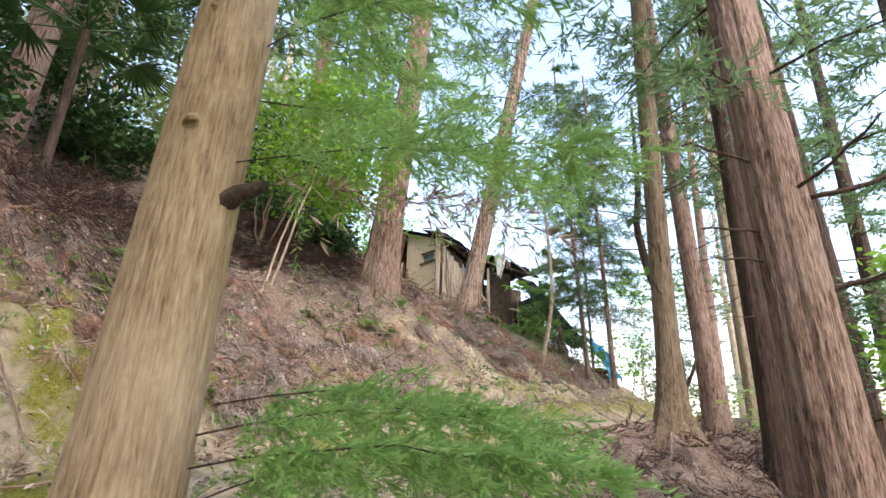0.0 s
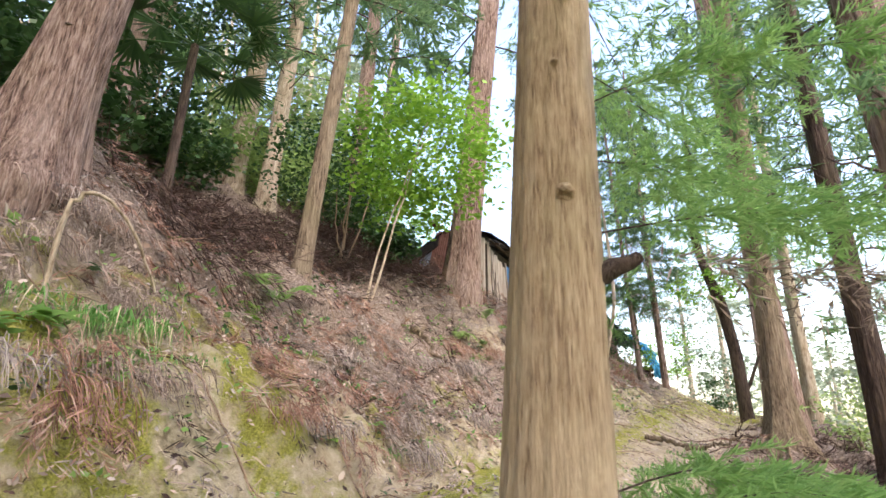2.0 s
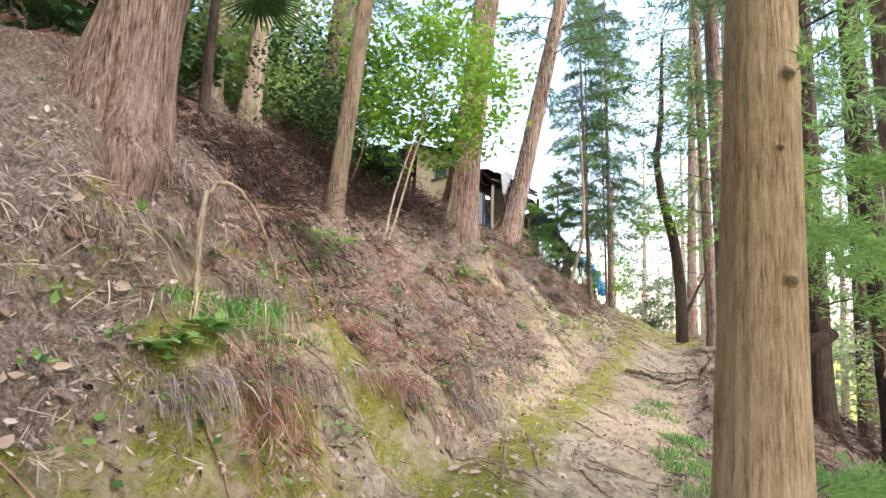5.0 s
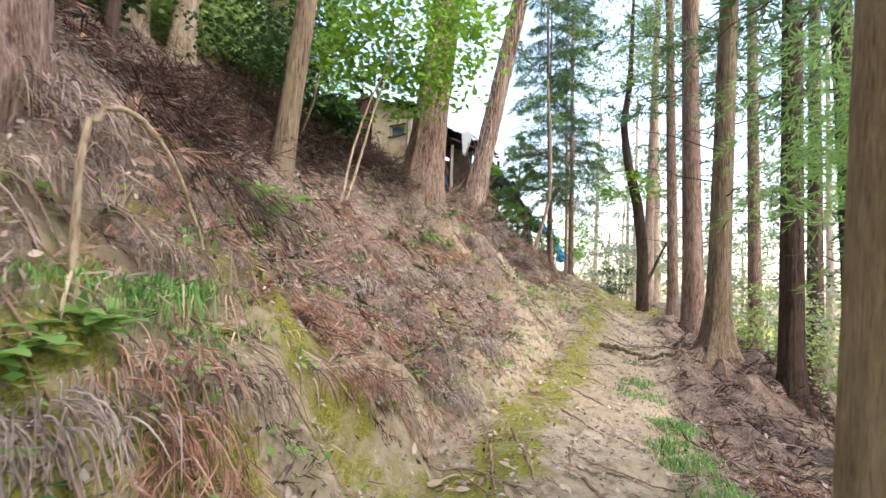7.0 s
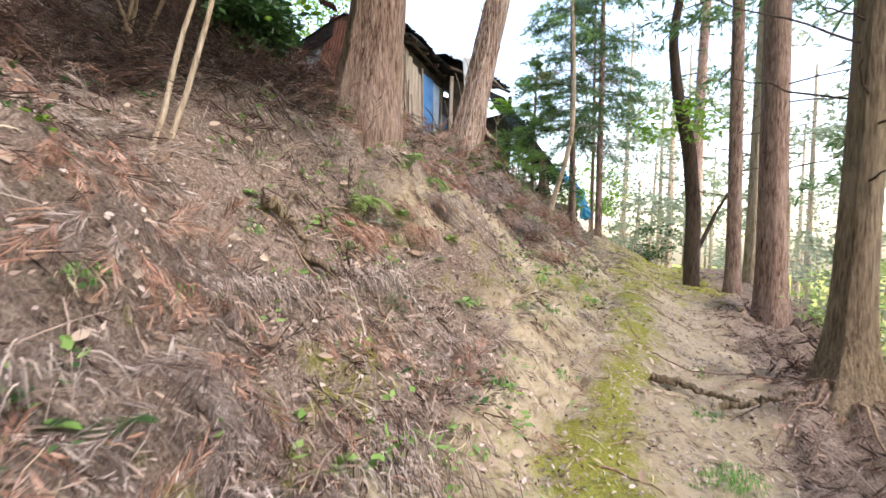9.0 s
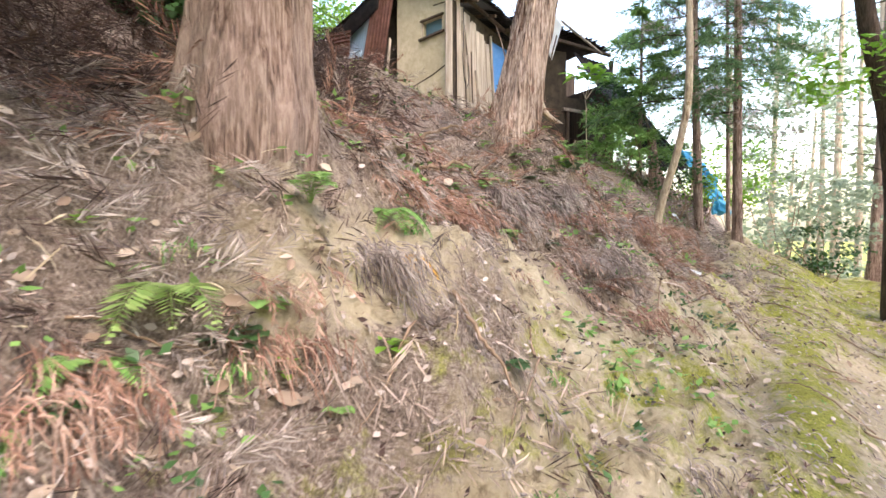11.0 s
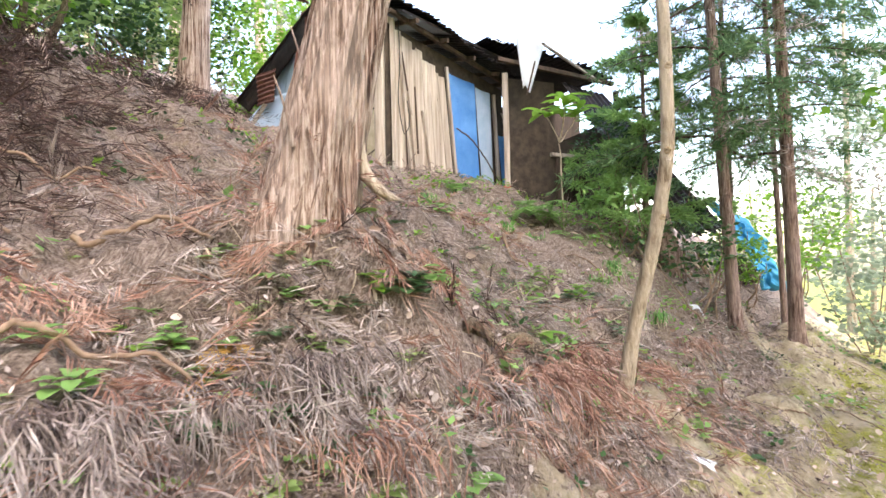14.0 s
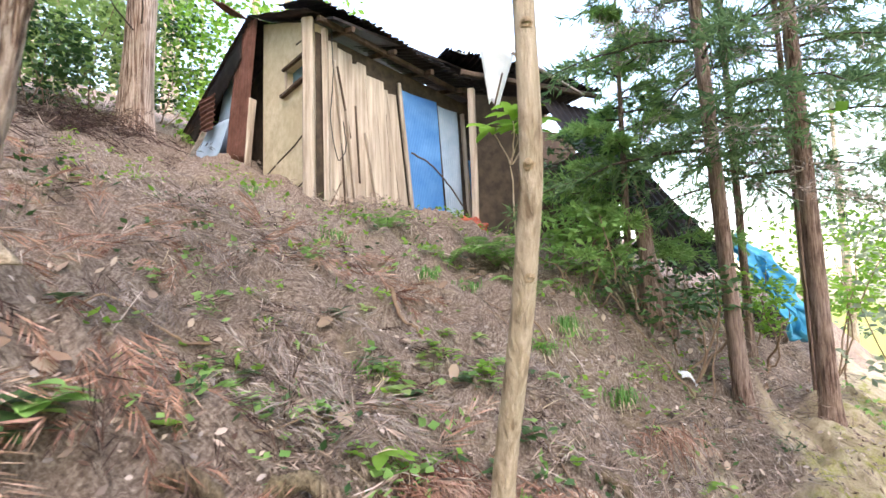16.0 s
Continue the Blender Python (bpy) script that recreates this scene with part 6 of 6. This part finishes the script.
for x, y, ln in ((1.55, 14.6, 0.6), (1.75, 14.5, 0.55), (1.95, 14.3, 0.5), (1.35, 14.1, 0.45), (2.1, 14.0, 0.45), (0.75, 14.2, 0.4)):
    fern("bright green fern before the shed", x, y, ln, 7, FERN, 7)
fern("small green fern under the big cedar", -0.7, 7.85, 0.26, 5, FERN, 8, -70)
fern("small green fern on the bank", 0.3, 9.2, 0.25, 4, FERN, 9, -80)
fern("small dark fern on the bank", -1.9, 4.9, 0.2, 5, LEAF_DARK, 10)
SEED = ((-3.25, 2.18, 20, 0.1, 0.04), (-3.06, 2.35, 18, 0.1, 0.042), (-3.1, 2.5, 6, 0.2, 0.03), (-3.15, 2.25, 14, 0.09, 0.036), (-2.95, 2.5, 10, 0.08, 0.03), (-0.87, 7.42, 18, 0.11, 0.045), (-0.78, 7.52, 12, 0.09, 0.035), (-0.32, 7.68, 10, 0.08, 0.028), (0.2, 7.95, 8, 0.09, 0.035), (0.5, 10.2, 16, 0.08, 0.03), (0.8, 10.36, 14, 0.09, 0.032),
        (0.44, 9.64, 12, 0.1, 0.035), (0.1, 9.53, 14, 0.09, 0.032), (0.04, 9.28, 12, 0.1, 0.036), (0.91, 10.5, 20, 0.14, 0.05), (0.98, 10.62, 14, 0.12, 0.045), (1.88, 12.4, 16, 0.1, 0.03), (1.8, 12.25, 10, 0.09, 0.028), (1.32, 11.47, 10, 0.1, 0.032), (1.58, 11.55, 6, 0.16, 0.04), (2.0, 12.0, 12, 0.09, 0.02), (0.8, 12.5, 9, 0.1, 0.03), (3.0, 13.6, 10, 0.09, 0.024))
for k, (x, y, n, ln, w) in enumerate(SEED):
    broad_plant("small broad-leaved seedling on the bank", x, y, float(surface(x, y)) + 0.03, n, ln, w, (FERN, LEAF, LEAF_DARK)[k % 3] if k > 4 else FERN, 0.0, k)
def leafy_sapling(x, y, crown_z):
    """A slim stem that forks into branchlets, each ending in a whorl of large pointed leaves."""
    rr = np.random.RandomState(17)
    ob = thing("broadleaf_sapling", "young sapling with glossy bright green leaves before the shed", "sapling")
    g = h(x, y)
    fork = np.array([x - 0.05, y, crown_z - 0.38])
    for a, b, r0 in ((np.array([x - 0.02, y, g - 0.1]), fork, 0.011), (fork, np.array([x - 0.25, y - 0.05, crown_z]), 0.008), (fork, np.array([x + 0.2, y, crown_z + 0.02]), 0.008), (fork, np.array([x, y - 0.2, crown_z + 0.1]), 0.007), (fork, np.array([x + 0.02, y + 0.2, crown_z + 0.06]), 0.007)):
        t = np.linspace(0, 1, 9)[:, None]
        ax = a + (b - a) * t + rr.randn(9, 3) * 0.006 + np.array([0.02, 0, 0]) * np.sin(t * 3.14)
        mesh_part("stem", smooth_mesh("stem", *tube(ax, np.linspace(r0, r0 * 0.6, 9), 7)), BARK_PALE, ob)
        if r0 > 0.01:
            continue
        for k in range(11):
            ang = 6.283 * k * 0.38 + rr.uniform(-0.3, 0.3)
            o = unit(np.array([math.cos(ang), math.sin(ang), rr.uniform(-0.15, 0.55)]))
            side = unit(np.cross(o, [0, 0, 1.0]))
            ln, wd = rr.uniform(0.19, 0.3), rr.uniform(0.038, 0.055)
            t = np.array([0, 0.1, 0.3, 0.55, 0.78, 0.92, 1.0])
            w = (wd * np.array([0.08, 0.35, 0.8, 1.0, 0.75, 0.35, 0.02]))[:, None]
            mid = b - (b - a) * 0.12 * (k % 3) + o * ln * t[:, None] - np.array([0, 0, 1.0]) * (ln * 0.22 * t ** 2)[:, None]
            up = np.array([0, 0, 0.25])
            co = np.stack([mid - side * w + up * w, mid, mid + side * w + up * w], 1).reshape(-1, 3)
            i = np.arange(21).reshape(7, 3)
            q = np.concatenate([np.stack([i[:-1, c], i[:-1, c + 1], i[1:, c + 1], i[1:, c]], -1) for c in (0, 1)])
            mesh_part("leaf", smooth_mesh("leaf", co, q), LEAF, ob)
    return ob


leafy_sapling(1.98, 14.35, 5.66)

r = random.Random(77)
for k in range(46):
    y = r.uniform(8.6, 13.2)
    x = -3.15 + 0.56 * y - r.uniform(0.5, 2.6)
    broad_plant("small broad-leaved seedling on the bank", x, y, float(surface(x, y)) + 0.03, r.randint(6, 11), r.uniform(0.05, 0.09), r.uniform(0.018, 0.03), (FERN, LEAF, LEAF_DARK)[k % 3], 0.0, k)

for k in range(40):
    x, y = r.gauss(0.5, 0.32), r.gauss(9.95, 0.35)
    broad_plant("pale green broad-leaved weed among cedar litter", x, y, float(surface(x, y)) + 0.04, r.randint(6, 10), r.uniform(0.06, 0.1), r.uniform(0.022, 0.036), (FERN, LEAF_PALE, LEAF_DARK, FERN)[k % 4], 0.0, k)
for k in range(14):
    x, y = r.gauss(1.7, 0.35), r.gauss(12.4, 0.4)
    broad_plant("pale green broad-leaved weed among cedar litter", x, y, float(surface(x, y)) + 0.04, r.randint(6, 10), r.uniform(0.07, 0.11), r.uniform(0.022, 0.036), (FERN, LEAF_PALE, LEAF_DARK)[k % 3], 0.0, k)

for k in range(34):
    y = r.uniform(2.6, 9.0)
    x = -3.7 + 0.56 * y + 0.55 * float(smooth(3, 9, y)) - r.uniform(0.25, 2.2)
    grass_tuft("small green grass tuft among litter on the bank", x, y, r.randint(25, 60), r.uniform(0.1, 0.24), GRASS, 0.004, (0.2, -0.2), 0.05, 4, 0.5, 0.9, 0.15)
for k in range(30):
    y = r.uniform(2.4, 8.0)
    x = -3.7 + 0.56 * y + 0.55 * float(smooth(3, 9, y)) - r.uniform(0.2, 2.4)
    broad_plant("small broad-leaved seedling on the bank", x, y, float(surface(x, y)) + 0.03, r.randint(5, 10), r.uniform(0.05, 0.1), r.uniform(0.018, 0.032), (LEAF_DARK, FERN, LEAF)[k % 3], 0.0, k)
for k in range(22):
    y = r.uniform(2.3, 8.5)
    x = -3.7 + 0.56 * y + 0.55 * float(smooth(3, 9, y)) - r.uniform(0.25, 1.7)
    hanging_clump(x, y, r.randint(30, 70), r.uniform(0.18, 0.34), (DEAD, DEAD_GREY)[k % 2], 160 + k, "dead brown sprays and rootlets hanging over the bank")

# bent vine on the bank
stick("bare pale vine bent over in an arch on the bank", [(-3.17, 2.5, 2.15), (-3.2, 2.52, 2.5), (-3.22, 2.55, 2.85), (-3.17, 2.58, 2.95), (-3.08, 2.65, 2.95), (-2.98, 2.8, 2.8), (-2.9, 2.95, 2.5)], 0.016, 0.007, BARK_PALE, 2, "vine", "vine", "")
# roots that cross the path
for k, (x0, y0, x1, y1, r) in enumerate(((-1.04, 4.23, -1.19, 3.37, 0.02), (-0.9, 3.65, -0.8, 3.1, 0.022), (-0.84, 3.71, -0.37, 3.65, 0.016), (-0.46, 4.67, -0.29, 4.27, 0.014), (-0.08, 5.24, 0.1, 4.95, 0.013), (-0.7, 4.0, -0.95, 3.5, 0.012), (-1.3, 3.9, -1.5, 3.2, 0.014), (-1.6, 3.6, -1.2, 3.1, 0.012), (0.2, 5.9, 0.5, 5.7, 0.012), (-0.2, 4.3, 0.1, 4.1, 0.01))):
    stick("bare brown root crossing the trodden path", lying(x0, y0, x1, y1, -0.002, 9, 0.012), r * 0.75, r * 0.3, TWIG, k, "root", "root", "roots across the path")
# roots and twigs at the mound
for k in range(18):
    r = np.random.RandomState(700 + k)
    a = r.uniform(-3.6, 0.4)
    x, y = 2.73 + 0.16 * math.cos(a), 6.75 + 0.16 * math.sin(a)
    ln = r.uniform(0.5, 1.3)
    stick("dark root running out of the cedar mound", lying(x, y, x + ln * math.cos(a + r.uniform(-0.4, 0.4)), y + ln * math.sin(a + r.uniform(-0.4, 0.4)), 0.012, 9, 0.05), r.uniform(0.008, 0.02), 0.004, BARK_RED if k % 3 else TWIG, k, "root", "root", "roots of the mound")
for k, (x0, y0, x1, y1, r, up) in enumerate(((-0.09, 8.07, 0.21, 7.77, 0.012, 0.04), (-1.38, 6.9, -0.97, 6.37, 0.013, 0.04), (-0.97, 6.37, -0.65, 6.05, 0.011, 0.03), (-0.63, 9.1, -0.36, 9.4, 0.03, 0.06), (-0.36, 9.4, 0.34, 9.8, 0.014, 0.06), (1.31, 12.59, 1.52, 12.52, 0.013, 0.05), (-1.5, 4.57, -1.4, 4.3, 0.012, 0.03), (-1.62, 6.55, -1.5, 6.9, 0.02, 0.06),
                                             (-1.7, 6.5, -1.28, 6.3, 0.035, 0.06), (1.34, 11.1, 2.0, 11.45, 0.04, 0.02), (1.15, 10.8, 1.4, 11.0, 0.03, 0.02), (-0.5, 10.2, 0.1, 10.3, 0.016, 0.06), (-1.2, 9.6, -0.6, 10.0, 0.016, 0.08), (-1.4, 10.2, -0.7, 10.6, 0.012, 0.1), (-1.5, 9.0, -0.9, 9.5, 0.014, 0.08), (2.5, 12.5, 2.95, 12.4, 0.03, 0.04), (1.2, 7.0, 1.75, 6.7, 0.035, 0.05), (1.5, 6.6, 2.1, 6.55, 0.03, 0.1),
                                             (3.3, 5.6, 2.4, 5.2, 0.012, 0.1), (2.1, 5.4, 2.6, 4.9, 0.01, 0.08), (1.6, 4.6, 2.3, 4.9, 0.01, 0.06), (1.7, 5.0, 1.9, 4.3, 0.01, 0.06), (2.0, 4.4, 2.7, 4.0, 0.01, 0.08))):
    stick("bare grey-brown branch fallen on the slope", lying(x0, y0, x1, y1, up, 9, 0.03), r, r * 0.5, TWIG if r < 0.02 else BARK_BROWN, k)


for k, (x, y, n, ln) in enumerate(((-2.99, 2.43, 45, 0.34), (-3.18, 2.1, 32, 0.34), (-2.85, 2.4, 45, 0.36), (-3.05, 2.15, 32, 0.34), (-2.2, 3.5, 70, 0.25), (-1.7, 4.4, 70, 0.25), (-0.19, 9.03, 120, 0.42), (-0.45, 8.01, 110, 0.36), (1.75, 11.6, 120, 0.45), (0.25, 9.37, 100, 0.36), (1.6, 11.1, 130, 0.42), (0.96, 9.56, 80, 0.3), (1.19, 9.34, 70, 0.22), (0.12, 9.45, 110, 0.4),
                                   (-0.7, 7.5, 60, 0.3), (0.67, 10.03, 90, 0.3), (-1.2, 7.0, 80, 0.35), (0.42, 9.75, 90, 0.36), (0.9, 9.9, 70, 0.3), (-0.05, 8.6, 70, 0.3), (2.2, 11.9, 60, 0.28), (1.35, 10.6, 80, 0.3), (2.9, 13.1, 60, 0.3))):
    hanging_clump(x, y, n, ln, (DEAD_RUST, DEAD_DRAB)[k % 2], 60 + k, "dead brown sprays and rootlets hanging over the bank")


def frond_tuft(label, x, y, n, length, material, seed):
    """Whole dead fronds that hang from one edge, each a stalk with close-set shoots."""
    r = np.random.RandomState(seed)
    k = 34
    root = np.array([x, y, float(surface(x, y)) + 0.06]) + r.randn(n, 3) * [0.1, 0.1, 0.03]
    way = unit(np.array([0.5, -0.4, -0.75]) + r.randn(n, 3) * [0.35, 0.35, 0.2])
    L = length * r.uniform(0.6, 1.1, (n, 1))
    f = np.linspace(0.06, 1, k)[None, :, None]
    base = root[:, None] + way[:, None] * L[:, None] * f + np.array([0.12, -0.1, 0.0]) * np.sin(f * 2.8) * L[:, None]
    side = unit(np.cross(way, [0.4, -0.4, 0.8]))[:, None] * np.where(np.arange(k) % 2, 1, -1)[None, :, None]
    D = way[:, None] * 1.2 + side * 0.55 + r.randn(n, k, 3) * 0.18
    ln = (L * (0.36 - 0.22 * f[..., 0])).ravel() * r.uniform(0.7, 1.3, n * k)
    ob = mesh_part("dead_frond_tuft", fast_mesh("dead_frond_tuft", *rhombs(base.reshape(-1, 3), D.reshape(-1, 3), ln, 0.0022 + 0.005 * ln, r)), material, None)
    return tagged(ob, label, "litter", "hanging dead clumps", "stuff")


for k, (x, y, n, ln, rust) in enumerate(((-0.19, 9.0, 26, 0.42, 1), (-0.42, 8.05, 22, 0.38, 0), (0.25, 9.37, 22, 0.36, 0), (1.78, 11.6, 24, 0.42, 1), (1.6, 11.1, 30, 0.45, 1), (0.96, 9.56, 16, 0.28, 0), (1.19, 9.34, 14, 0.24, 1), (0.1, 9.45, 30, 0.45, 0), (-0.75, 7.6, 16, 0.32, 1), (0.67, 10.0, 20, 0.34, 0), (-1.3, 7.05, 22, 0.36, 1), (-0.5, 8.7, 22, 0.4, 1),
                                         (-0.9, 9.4, 30, 0.42, 1), (-1.0, 8.9, 26, 0.4, 1), (-0.4, 9.9, 26, 0.42, 1), (0.75, 10.95, 24, 0.36, 1), (0.9, 11.2, 22, 0.34, 1), (0.3, 11.6, 22, 0.34, 0), (-2.2, 4.15, 20, 0.34, 1), (-2.5, 3.9, 20, 0.36, 1), (-1.95, 3.85, 16, 0.3, 1), (-2.85, 2.35, 20, 0.4, 1), (-1.7, 5.2, 18, 0.32, 0), (-1.3, 5.9, 16, 0.3, 1), (-2.4, 5.6, 18, 0.34, 1))):
    frond_tuft("rust-red cedar fronds hanging over the bank" if rust else "grey-brown cedar fronds hanging over the bank", x, y, n, ln, DEAD_RUST if rust else DEAD_DRAB, 300 + k)


def scrap(label, x, y, size, material, seed):
    r = np.random.RandomState(seed)
    u, v = np.meshgrid(np.linspace(-1, 1, 12), np.linspace(-1, 1, 12), indexing="ij")
    G = np.stack([x + u * size * (1 + 0.2 * np.sin(3 * v)), y + v * size * 0.5, surface(x + u * size, y + v * size * 0.5) + 0.03 + 0.25 * size * np.abs(np.sin(u * 2.3 + seed) * np.cos(v * 2 + seed)) + 0.04 * size * r.randn(12, 12)], -1)
    ob = new("plastic_scrap", smooth_mesh("plastic_scrap", *thick_grid(G, 0.003)))
    ob.data.materials.append(material)
    return tagged(ob, label, "rubbish")


scrap("crumpled white plastic scrap caught on the bank", 2.28, 11.85, 0.07, PLASTIC, 1)
scrap("crumpled pale plastic bag lying on the bank", 3.3, 14.1, 0.06, PLASTIC, 2)
scrap("scrap of white plastic on the bank", 2.45, 11.35, 0.07, PLASTIC, 4)


def palm(x, y, z, n, seed):
    """A fan palm: folded fans of narrow blades on long stalks."""
    r = np.random.RandomState(seed)
    ob = thing("fan_palm", "dark green fan palm high on the slope", "palm")
    g = h(x, y)
    mesh_part("trunk", smooth_mesh("trunk", *tube(np.array([[x, y, g - 0.3], [x, y, (g + z) / 2], [x, y, z]]), [0.05, 0.045, 0.04], 14, 0.08, 2)), BARK_DARK, ob)
    for k in range(n):
        a = 6.283 * k / n + r.uniform(-0.2, 0.2)
        o = np.array([math.cos(a), math.sin(a), r.uniform(-0.1, 0.7)])
        o = unit(o)
        end = np.array([x, y, z]) + o * 0.6
        st = tube(np.linspace([x, y, z], end, 5), np.linspace(0.012, 0.008, 5), 5)
        side = unit(np.cross(o, [0, 0, 1.0]))
        ang = np.linspace(-1.7, 1.7, 24)[:, None]
        D = o * np.cos(ang) + side * np.sin(ang) + np.array([0, 0, -0.25])
        lv = rhombs(np.repeat(end[None], 24, 0), D, 0.55 * r.uniform(0.85, 1.1, 24), 0.02, r, 0.2)
        mesh_part("fan", fast_mesh("fan", *joined([st, lv])), LEAF_DARK, ob)
    return ob


palm(-3.95, 4.65, 5.6, 11, 3)


s = np.linspace(0, 1, 10)[:, None]
G = np.array([0.62, 10.62, 4.68]) + np.array([0.0, 0.0, -0.46]) * s + np.array([0.2, -0.02, 0]) * s ** 4
G = np.stack([G, G + np.array([0.045, -0.02, 0.0]), G + np.array([0.075, 0.01, 0.0])], 1)
ob = new("bark_strip", smooth_mesh("bark_strip", *thick_grid(G, 0.008)))
ob.data.materials.append(BARK_PALE)
tagged(ob, "pale strip of bark curling off the leaning cedar", "bark")
